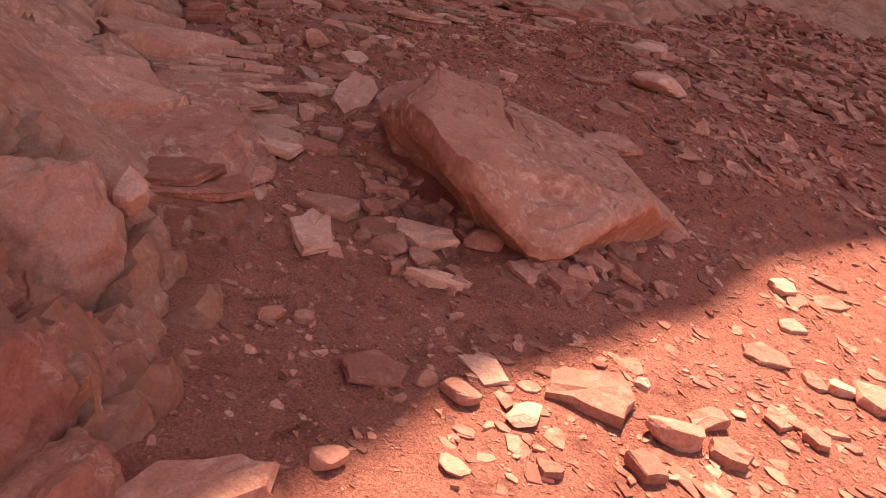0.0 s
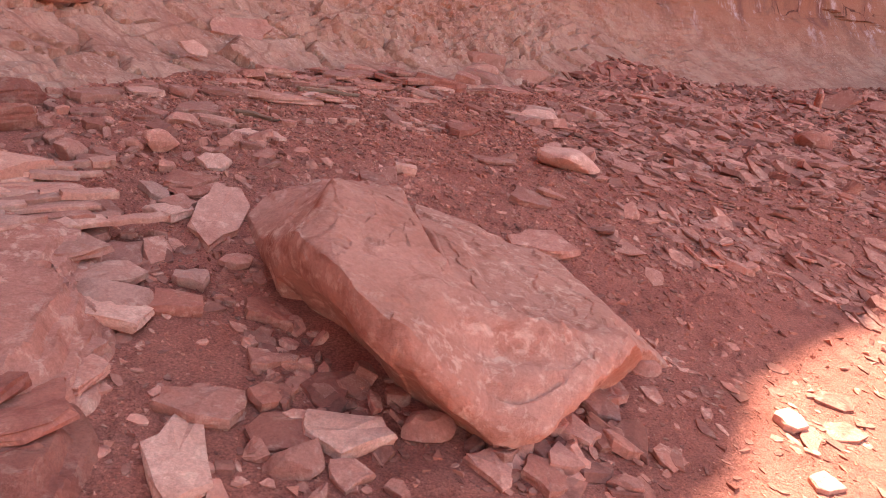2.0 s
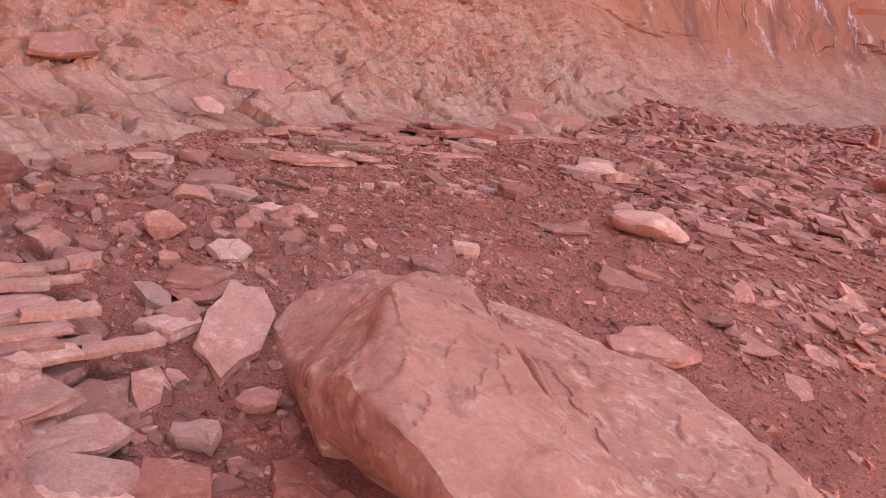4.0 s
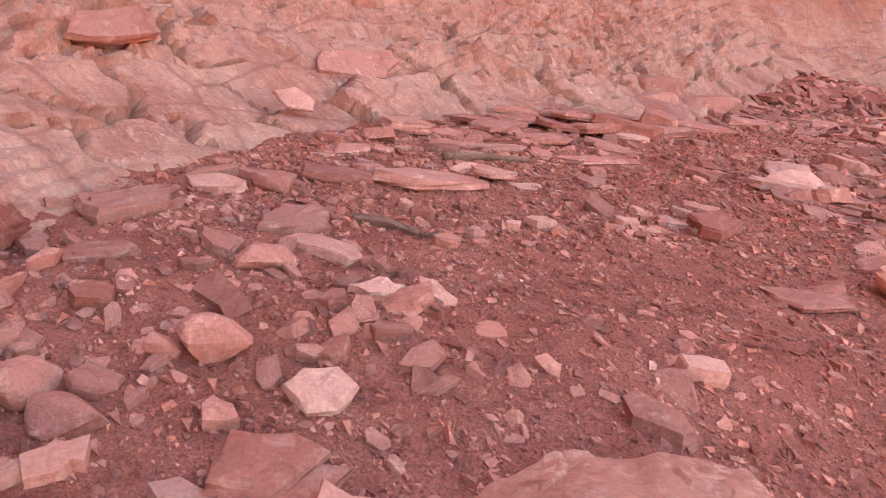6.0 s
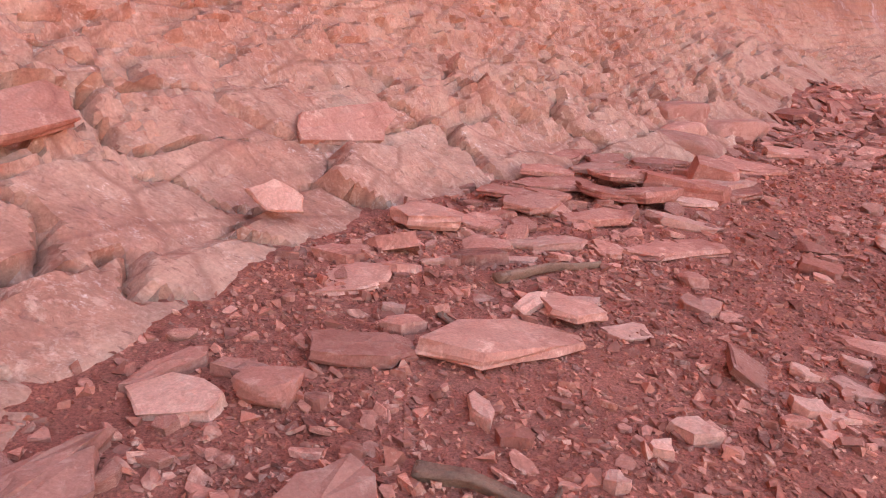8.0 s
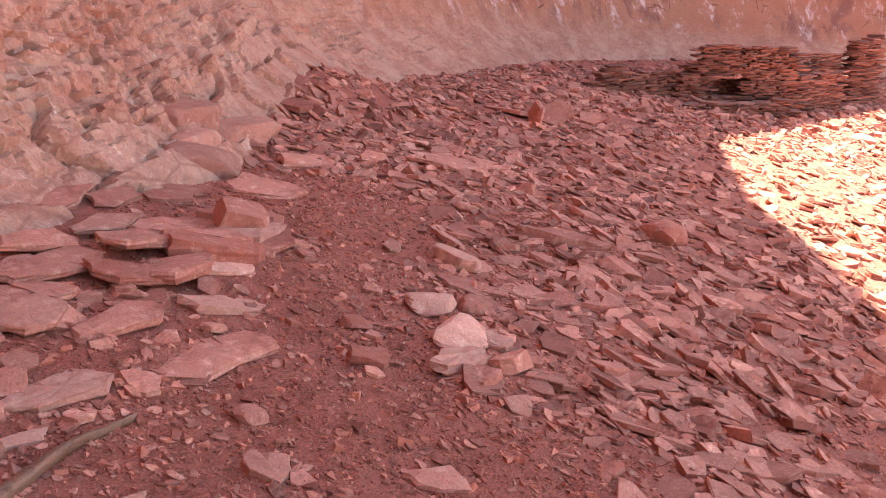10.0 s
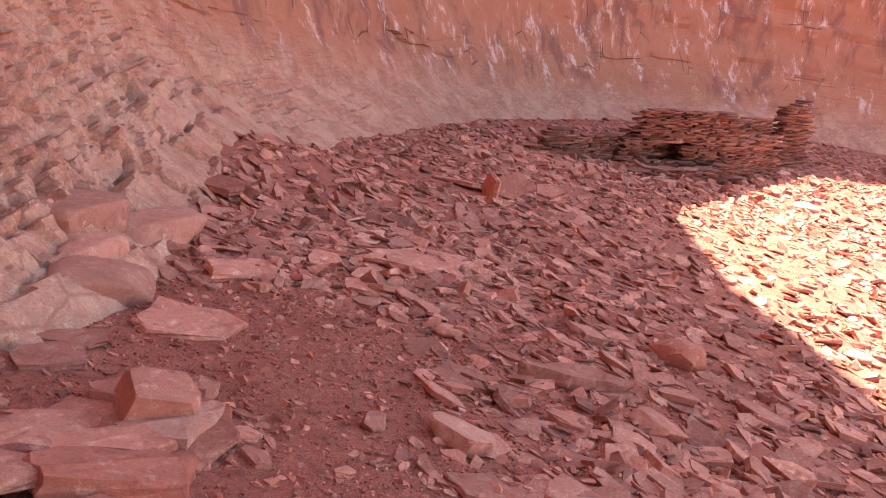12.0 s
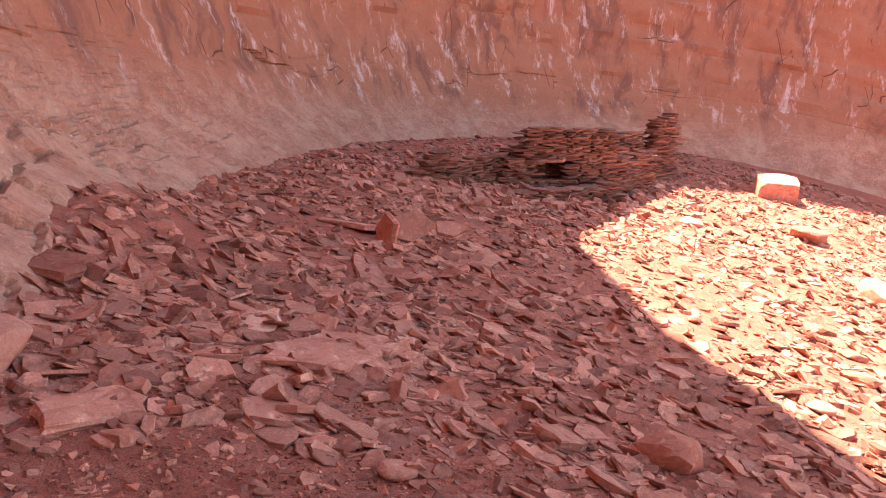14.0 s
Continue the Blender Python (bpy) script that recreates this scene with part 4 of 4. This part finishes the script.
bedrock("red_ledge", -1.50, -0.50, 2.80, 3.72, lambda x, y: 0.20 * np.clip((y - 2.98 - 0.10 * (x + 1.0)) / 0.36, -0.6, 1) * np.clip((-0.62 - x) / 0.16, -0.6, 1) * np.clip((3.75 - y) / 0.5, 0, 1) ** 0.6 - 0.02, 0.055, "D", 31,
        "dark red ledge of thin layered sandstone at the cliff foot", 0.3)
bedrock("pale_ledge", -1.60, -0.52, 3.40, 4.62, lambda x, y: 0.23 * np.clip((-0.66 - x - 0.12 * (y - 3.6)) / 0.25, -0.6, 1) * np.clip((y - 3.42) / 0.15, -0.5, 1) - 0.03, 0.05, "S", 47,
        "pinkish shelf of split bedrock beside the boulder", 0.25)
layered_ledge(-0.96, 3.26, 0.60, 14, (0.74, 0.50, 0.36), "D", 61, "dark red ledge of thin layered sandstone beds with a stepped front", 7)
layered_ledge(-1.05, 2.22, 0.36, 75, (0.60, 0.36, 0.46), "S", 32, "crumbling red ledge of layered sandstone by the cliff", 5)
bedrock("low_ledge", -2.05, -1.36, 6.10, 7.20, lambda x, y: 0.13 * np.clip((-1.52 - x + 0.12 * (y - 6.7)) / 0.30, -0.6, 1) * np.clip((y - 6.2) / 0.25, -0.5, 1) - 0.02, 0.042, "C", 53,
        "low pale ledge of thin sandstone beds under the wall", 0.2)
for x, y, length, width, thick, yaw, tone, z in [(-0.97, 4.43, 0.27, 0.20, 0.04, 10, W, 1.15), (-0.82, 4.36, 0.26, 0.15, 0.04, 24, W, 1.04), (-0.80, 4.10, 0.30, 0.19, 0.04, 8, P, 0.97), (-0.82, 3.75, 0.20, 0.18, 0.03, 60, S, 0.89),
                                                 (-1.16, 4.14, 0.36, 0.28, 0.05, 12, W, 1.13), (-1.24, 4.40, 0.34, 0.16, 0.04, 26, P, 1.25)]:
    slab(x, y, length, width, thick, yaw, tone, z=z)

# ---- ruin ----
def ruin_wall(name, a, b, height, depth, label, gap=None, seed=0, drop=0.25, ends=(1.0, 1.0)):
    """A dry-laid wall of flat stones from a to b, courses broken at the ends; gap = (from, to, low, high) as an opening."""
    rng = np.random.default_rng(seed)
    a, b = Vector(a), Vector(b)
    run = (b - a).length
    yaw = math.degrees(math.atan2(b.y - a.y, b.x - a.x))
    z0 = min(float(floor_z(*a)), float(floor_z(*b))) - 0.12
    root = new(name)
    root.matrix_world = pose(a.x, a.y, z0, 0, 0, yaw)
    tagged(root, label, "ruined wall", "dry stone walls of the ruin")
    shapes = []
    for k in range(14):
        v, f = slab_shape(1, 1, 1, rng, n=7, layers=1, worn=0.04)
        v[:, 2] -= 0.5
        shapes.append(mesh_from("stone", v, f, M_RUIN))
    z = 0.0
    while z < height:
        h = rng.uniform(0.036, 0.065)
        top_here = 1.0 - z / height
        x = -rng.uniform(0, 0.2) + drop * (1 - top_here) * rng.uniform(0, 1.2)
        end = run - drop * (1 - top_here) * rng.uniform(0, 1.5)
        while x < end:
            w = rng.uniform(0.22, 0.62)
            mid = x + w / 2
            crest = height * (0.62 + 0.52 * float(fbm(np.array([mid * 1.7]), np.array([seed * 3.1]), np.array([0.5]), 2)[0]))
            crest *= float(np.interp(mid / run, [0.0, 0.32, 0.7, 1.0], [ends[0], 1.0, 0.5 + 0.5 * ends[1], ends[1]]))
            if z < crest and not (gap and gap[0] < mid < gap[1] and gap[2] < z + h / 2 < gap[3]):
                ob = new("stone", shapes[int(rng.integers(14))])
                ob.parent = root
                ob.matrix_local = pose(mid, rng.uniform(-0.035, 0.035), z + h / 2, rng.uniform(-2, 2), rng.uniform(-2.5, 2.5), rng.uniform(-5, 5)) @ Matrix.Diagonal((w * 1.15, depth * rng.uniform(0.85, 1.15), h * 0.9, 1))
            x += w
        z += h * 0.92
    return root


ruin_wall("ruin_masonry", (17.6, 16.35), (20.0, 14.35), 2.2, 0.42, "tall ruined wall of stacked flat red stones with an opening", (0.95, 1.75, 0.62, 1.08), 1, 0.3, (0.55, 0.85))
ruin_wall("ruin_masonry", (16.3, 16.95), (18.6, 16.25), 1.05, 0.4, "low dark ruined wall of stacked flat red stones", None, 2, 0.2)
ruin_wall("ruin_masonry", (15.1, 17.5), (16.2, 16.95), 0.8, 0.5, "crumbling end of a low dry stone wall", None, 3, 0.5, (0.3, 1.0))
ruin_wall("ruin_masonry", (20.1, 14.4), (22.3, 14.1), 1.4, 0.45, "ruined corner wall of stacked flat stones lit pink", None, 4, 0.5)
ruin_wall("ruin_masonry", (21.3, 15.5), (24.3, 14.9), 1.7, 0.4, "dark back wall of stacked flat stones", None, 5, 0.5)
ruin_wall("ruin_pillar", (24.2, 14.55), (25.15, 14.3), 2.5, 0.55, "upright pillar of stacked flat stones left standing", None, 6, 0.06)
ruin_wall("ruin_masonry", (16.4, 15.5), (19.2, 14.2), 0.62, 0.6, "knee high heap of stacked flat stones before the ruin", None, 7, 0.3)
ruin_wall("ruin_masonry", (18.2, 16.75), (20.4, 14.95), 1.5, 0.3, "inner wall of stacked flat stones behind the opening", None, 8, 0.1)
m_c = pose(19.05, 15.55, min(float(floor_z(17.6, 16.35)), float(floor_z(20.0, 14.35))) + 1.1, 0, 0, -40)
put_stone("cover_slab", slab_shape(1.7, 1.0, 0.08, np.random.default_rng(78), n=12, layers=2), m_c, "D", "broad flat cover slab of %s sandstone over a dark chamber", "dry stone walls of the ruin")
lintel = slab_shape(1.0, 0.5, 0.07, np.random.default_rng(77), n=12, layers=2)
m_l = pose(18.6, 15.52, min(float(floor_z(17.6, 16.35)), float(floor_z(20.0, 14.35))) + 0.95, 0, 0, -40)
put_stone("lintel", lintel, m_l, "S", "long flat lintel slab of %s sandstone over the opening", "dry stone walls of the ruin")

# ---- sunlit block on the far slope ----
def box_shape(length, width, height, rng):
    """A squared block with a few chipped corners."""
    v, f = chunk_shape(2, 2, 2, rng, planes=0, nu=48, nv=30, rough=0.0, hard=0.0)
    for a, b in [((1, 0.1, 0), 0.62), ((-1, 0.08, 0.06), 0.62), ((0.05, 1, 0), 0.6), ((-0.1, -1, 0.05), 0.6), ((0, 0.1, 1), 0.6), ((0, 0, -1), 0.6), ((0.7, -0.6, 0.4), 0.85), ((-0.5, 0.6, 0.6), 0.88)]:
        a = np.array(a) / np.linalg.norm(a)
        c = v - np.array([0, 0, 1.0])
        v = v - 0.98 * np.maximum(c @ a - b, 0)[:, None] * a
    v[:, 2] -= v[:, 2].min()
    return v * np.array([length, width, height]) / np.ptp(v, axis=0), f



ob = put_stone("sunlit_block", box_shape(1.25, 1.3, 1.05, np.random.default_rng(12)),
               pose(27.0, 11.3, float(floor_z(27.0, 11.3)) - 0.38, 6, -9, 20), "S", "big squared block of %s sandstone standing in sunlight")

# ---- squared block on the heap beside the walk ----
put_stone("square_block", box_shape(0.33, 0.28, 0.20, np.random.default_rng(14)), slope_pose(1.80, 10.30, -12, None, 0.0, 8, 14), "S",
          "squared block of %s sandstone on a heap of slabs")

# ---- dead wood ----
def wood_material():
    m = rock("weathered_wood", (0.38, 0.25, 0.18), (0.28, 0.175, 0.125), (0.15, 0.09, 0.065), grain=120.0, bump=0.8, spread=0.1)
    return m


M_WOOD = wood_material()


def branch(name, label, pts, r0, r1, seed):
    """A bent, tapering, ridged stick through a few points on the ground."""
    rng = np.random.default_rng(seed)
    path = curve_points([(p[0], p[1]) for p in pts], lambda q: 0.02)
    k = len(path)
    lift = np.interp(np.arange(k), np.linspace(0, k - 1, len(pts)), [p[2] for p in pts])
    zz = ground_z(path[:, 0], path[:, 1]) + lift + 0.012 * (fbm(np.arange(k) * 0.2, np.zeros(k), np.zeros(k) + seed, 2) - 0.5)
    tn = np.gradient(path, axis=0)
    tn /= np.linalg.norm(tn, axis=1)[:, None]
    rings = []
    for i in range(k):
        a = np.arange(9) / 9 * 2 * np.pi
        rad = (r0 + (r1 - r0) * i / k) * (1 + 0.35 * np.sin(3 * a + 0.05 * i) + rng.uniform(-0.1, 0.1, 9))
        rings.append(np.stack([path[i, 0] - tn[i, 1] * np.cos(a) * rad, path[i, 1] + tn[i, 0] * np.cos(a) * rad, zz[i] + np.sin(a) * rad], -1))
    v, f = ring_mesh(rings, rings[-1].mean(0), rings[0].mean(0))
    ob = new(name, mesh_from(name, v, f, M_WOOD, True))
    return tagged(ob, label, "dead branch", "dead wood on the floor")


branch("dead_branch", "grey weathered branch lying on the red dirt", [(-0.10, 8.18, 0.03), (0.08, 8.33, 0.03), (0.25, 8.44, 0.025), (0.46, 8.52, 0.02)], 0.026, 0.012, 1)
branch("dead_branch", "flat grey splinter of weathered wood on dirt", [(-0.55, 6.93, 0.015), (-0.40, 6.88, 0.02), (-0.27, 6.79, 0.015)], 0.028, 0.012, 2)
branch("twig", "thin dark dry twig on the dirt", [(-0.28, 6.79, 0.01), (-0.22, 6.83, 0.012), (-0.18, 6.92, 0.01)], 0.009, 0.004, 3)
branch("twig", "thin dark dry twig on the dirt", [(-0.38, 7.84, 0.01), (-0.34, 7.73, 0.015), (-0.29, 7.62, 0.01)], 0.012, 0.006, 4)

# ---- rubble ----
def many(name, label, places, shapes, mat, kind="stuff"):
    """One mesh of many stones: places are rows of x, y, lift, yaw, lean, tip, length, width, thick, shape."""
    rows = np.asarray(places)
    rng = np.random.default_rng(5)
    verts, faces, start = [], [], 0
    e = 0.12
    x, y = rows[:, 0], rows[:, 1]
    gxn, gyn = (floor_z(x + e, y) - floor_z(x - e, y)) / (2 * e), (floor_z(x, y + e) - floor_z(x, y - e)) / (2 * e)
    z = ground_z(x, y) + rows[:, 2]
    for s, (sv, sf) in enumerate(shapes):
        pick = np.where(rows[:, 9].astype(int) == s)[0]
        if not len(pick):
            continue
        r = rows[pick]
        p = sv[None] * r[:, None, 6:9]
        ca, sa = np.cos(r[:, 4])[:, None], np.sin(r[:, 4])[:, None]
        px, pz = p[..., 0] * ca + p[..., 2] * sa, -p[..., 0] * sa + p[..., 2] * ca
        cb, sb = np.cos(r[:, 5])[:, None], np.sin(r[:, 5])[:, None]
        py, pz = p[..., 1] * cb - pz * sb, p[..., 1] * sb + pz * cb
        cy, sy = np.cos(r[:, 3])[:, None], np.sin(r[:, 3])[:, None]
        wx, wy = px * cy - py * sy, px * sy + py * cy
        wz = pz + wx * gxn[pick][:, None] + wy * gyn[pick][:, None]
        v = np.stack([wx + x[pick][:, None], wy + y[pick][:, None], wz + z[pick][:, None]], -1)
        verts.append(v.reshape(-1, 3))
        faces.append((sf[None] + (start + np.arange(len(pick)) * len(sv))[:, None, None]).reshape(-1, 3))
        start += v.shape[0] * v.shape[1]
    ob = new(name, mesh_from(name, np.concatenate(verts), np.concatenate(faces), mat))
    return tagged(ob, label, "rubble", kind=kind)


rng = np.random.default_rng(11)
PLATES = [slab_shape(1, 1, 1, rng, n=int(rng.integers(5, 8)), layers=1, worn=0.09, inner=False) for _ in range(40)]
FAR_PLATES = [slab_shape(1, 1, 1, rng, n=int(rng.integers(5, 7)), layers=0, worn=0.14, inner=False) for _ in range(30)]
GRIT = [chunk_shape(1, 1, 1, rng, planes=6, nu=3, nv=2, rough=0.05) for _ in range(16)]


def wall_side(x, y):
    """Distance from the cliff foot, positive on the floor."""
    d = np.full(len(x), 1e9)
    side = np.zeros(len(x))
    b, n = base[::4], out_n[::4]
    for lo in range(0, len(x), 4000):
        xs, ys = x[lo:lo + 4000], y[lo:lo + 4000]
        dd = np.hypot(xs[:, None] - b[None, :, 0], ys[:, None] - b[None, :, 1])
        k = dd.argmin(1)
        d[lo:lo + 4000] = dd[np.arange(len(xs)), k]
        side[lo:lo + 4000] = -((xs - b[k, 0]) * n[k, 0] + (ys - b[k, 1]) * n[k, 1])
    return np.where(side > 0, d, -d)


def density(x, y, floor_share=0.2, open_dirt=0.75):
    """How thick the rubble lies: bare trodden dirt along the walk, heaped plates down the slope and towards the ruin."""
    right = np.clip((x - 0.25 * (y - 5.0) - 0.9) / 1.2, 0, 1)
    ahead = np.clip((y - 9.5) / 3.0, 0, 1) * np.clip((x - 2.2) / 1.5, 0, 1)
    patch = np.clip((fbm(x * 1.1, y * 1.1, 0 * x + 2, 3) - 0.42) / 0.16, 0, 1)
    bare = 1.2 * np.exp(-(((x - 2.6) / 1.1) ** 2 + ((y - 10.6) / 1.0) ** 2)) + np.exp(-(((x - 1.0) / 0.7) ** 2 + ((y - 7.6) / 1.0) ** 2)) + 1.2 * np.exp(-(((x - 2.0) / 1.4) ** 2 + ((y - 3.2) / 0.9) ** 2)) + 1.3 * np.exp(-(((x - 2.3) / 0.9) ** 2 + ((y - 4.7) / 0.6) ** 2))
    return np.clip(floor_share + 0.85 * np.maximum(right, ahead) * (0.22 + 0.78 * patch) - open_dirt * bare, 0.12 * floor_share, 1)


def scatter(n, box, size, flat, seed, shapes, power=2.2, tilt=0.22, gap=0.05, use_density=True, keep_wall=0.0, share=0.2, open_dirt=0.75):
    r = np.random.default_rng(seed)
    x, y = r.uniform(box[0], box[1], n), r.uniform(box[2], box[3], n)
    ok = wall_side(x, y) > keep_wall
    if use_density:
        ok &= r.uniform(0, 1, n) < density(x, y, share, open_dirt)
    inside = ((x - 0.42) * 0.6 - (y - 4.4) * 0.8) ** 2 / 0.85 ** 2 + ((x - 0.42) * 0.8 + (y - 4.4) * 0.6) ** 2 / 0.62 ** 2 < 1
    ok &= ~inside
    x, y = x[ok], y[ok]
    m = len(x)
    length = size[0] + (size[1] - size[0]) * r.uniform(0, 1, m) ** power
    length = length * np.where(y < 6.8, 0.72, 1.0)
    width = length * r.uniform(0.4, 0.85, m)
    thick = np.clip(length * r.uniform(flat[0], flat[1], m), 0.006, 0.16) * np.where(y < 4.4, 0.6, 1.0)
    tilt = tilt * np.where(y < 4.4, 0.4, 1.0)
    yaw = r.normal(-0.75, 0.8, m) + np.pi * r.integers(0, 2, m)
    return np.stack([x, y, -0.25 * thick, yaw, r.normal(0, tilt, m), r.normal(0, tilt, m), length, width, thick, r.integers(0, len(shapes), m)], -1)


def cluster(x, y, radius, n, size, seed):
    """A handful of broken pieces lying together."""
    r = np.random.default_rng(seed)
    a, d = r.uniform(0, 2 * np.pi, n), radius * np.sqrt(r.uniform(0, 1, n))
    length = size[0] + (size[1] - size[0]) * r.uniform(0, 1, n) ** 2
    thick = length * r.uniform(0.15, 0.4, n)
    return np.stack([x + d * np.cos(a), y + d * np.sin(a), -0.2 * thick, r.uniform(0, 6.3, n), r.normal(0, 0.3, n), r.normal(0, 0.3, n), length,
                     length * r.uniform(0.4, 0.9, n), thick, r.integers(0, len(FAR_PLATES), n)], -1)


near = np.concatenate([scatter(30000, (-1.6, 7.0, 1.2, 13.6), (0.035, 0.32), (0.06, 0.16), 21, PLATES, 3.8, 0.30, share=0.03),
                       scatter(2600, (0.1, 5.0, 0.4, 3.1), (0.02, 0.17), (0.10, 0.28), 29, PLATES, 3.2, 0.3, use_density=False), scatter(1700, (-0.8, 2.0, 2.3, 5.8), (0.015, 0.065), (0.15, 0.4), 31, PLATES, 2.4, 0.35, use_density=False), scatter(2600, (-1.5, 2.6, 5.0, 9.6), (0.015, 0.06), (0.15, 0.4), 32, PLATES, 2.4, 0.35, use_density=False), cluster(-0.62, 6.15, 0.42, 70, (0.03, 0.13), 51), cluster(-0.3, 5.75, 0.35, 34, (0.03, 0.12), 52), cluster(0.75, 7.3, 0.30, 45, (0.03, 0.11), 53),
                       cluster(-0.02, 3.78, 0.22, 34, (0.04, 0.14), 65), cluster(-0.18, 4.08, 0.16, 22, (0.04, 0.13), 66), cluster(0.55, 3.50, 0.20, 26, (0.04, 0.15), 67), cluster(0.15, 7.0, 0.35, 45, (0.025, 0.09), 54), cluster(-0.1, 3.62, 0.45, 60, (0.03, 0.11), 55), cluster(-0.55, 4.55, 0.4, 80, (0.03, 0.11), 56),
                       cluster(0.85, 3.72, 0.30, 60, (0.04, 0.15), 57), cluster(-1.05, 5.6, 0.3, 36, (0.03, 0.10), 58), cluster(0.5, 9.4, 0.9, 120, (0.05, 0.2), 59),
                       cluster(2.0, 10.0, 0.3, 50, (0.03, 0.1), 60), cluster(2.6, 9.0, 0.6, 70, (0.04, 0.14), 61), cluster(3.6, 12.4, 0.7, 120, (0.06, 0.22), 62),
                       cluster(2.6, 10.5, 1.2, 170, (0.015, 0.06), 71), cluster(3.2, 11.6, 1.0, 160, (0.02, 0.09), 72), cluster(0.9, 6.6, 1.1, 130, (0.015, 0.06), 73), cluster(0.9, 8.0, 0.9, 110, (0.015, 0.07), 74),
                       cluster(-0.5, 8.3, 0.5, 60, (0.03, 0.12), 63), cluster(-1.5, 6.0, 0.4, 50, (0.03, 0.14), 75), cluster(-1.35, 6.8, 0.35, 40, (0.03, 0.12), 76), cluster(-0.9, 7.1, 0.35, 40, (0.03, 0.1), 64),
                       scatter(22000, (-1.6, 7.0, 1.2, 13.6), (0.02, 0.11), (0.12, 0.34), 22, PLATES, 2.6, 0.36, share=0.28, open_dirt=0.55)])
order = np.argsort(-near[:, 6] + 0.03 * near[:, 0])
single, rest = near[order[:300]], near[order[300:]]
many("rubble", "loose red sandstone plates and shards covering the slope", rest, PLATES, M_RUBBLE)
plate_meshes = [mesh_from("loose_stone", v, f, M_STONE) for v, f in PLATES]
for x, y, lift, yaw, lean, tip, length, width, thick, shape in single:
    ob = new("loose_stone", plate_meshes[int(shape)])
    ob.matrix_world = slope_pose(x, y, math.degrees(yaw), None, lift, math.degrees(lean) * 0.7, math.degrees(tip) * 0.7) @ Matrix.Diagonal((length, width, thick, 1))
    tagged(ob, "loose flat plate of red sandstone on the rubble slope", "stone", "loose plates on the rubble slope")
far_r = np.concatenate([cluster(13.4, 17.6, 1.2, 150, (0.12, 0.5), 85), cluster(14.6, 17.2, 0.8, 110, (0.15, 0.55), 86), cluster(17.6, 14.3, 1.5, 260, (0.12, 0.5), 81), cluster(15.2, 16.4, 1.4, 200, (0.12, 0.45), 82), cluster(20.5, 13.4, 1.2, 140, (0.12, 0.5), 83), cluster(22.8, 14.0, 1.2, 140, (0.12, 0.45), 84), scatter(48000, (3.5, 32, 7.0, 21.0), (0.05, 0.38), (0.06, 0.17), 23, FAR_PLATES, 3.4, 0.38),
                        scatter(14000, (-1.0, 26, -5.0, 9.0), (0.06, 0.34), (0.12, 0.3), 24, FAR_PLATES, 2.8, 0.28, share=0.1)])
many("rubble", "heaped red sandstone plates on the far slope below the ruin", far_r, FAR_PLATES, M_RUBBLE)
grit = np.concatenate([scatter(30000, (-1.9, 2.2, 1.6, 9.0), (0.006, 0.022), (0.3, 0.7), 27, GRIT, 2.0, 0.4, use_density=False),
                       scatter(1300, (-1.4, 0.9, 5.0, 9.6), (0.02, 0.06), (0.2, 0.5), 28, GRIT, 2.2, 0.4, use_density=False),
                       scatter(42000, (-1.2, 5.0, 5.0, 13.0), (0.006, 0.030), (0.3, 0.7), 25, GRIT, 2.5, 0.4, use_density=False),
                       scatter(5500, (-1.6, 5.0, 1.2, 13.0), (0.025, 0.065), (0.3, 0.7), 26, GRIT, 2.0, 0.4, use_density=False)])
many("gravel", "fine red stone chips and gravel bedded in dust", grit, GRIT, M_GRIT)
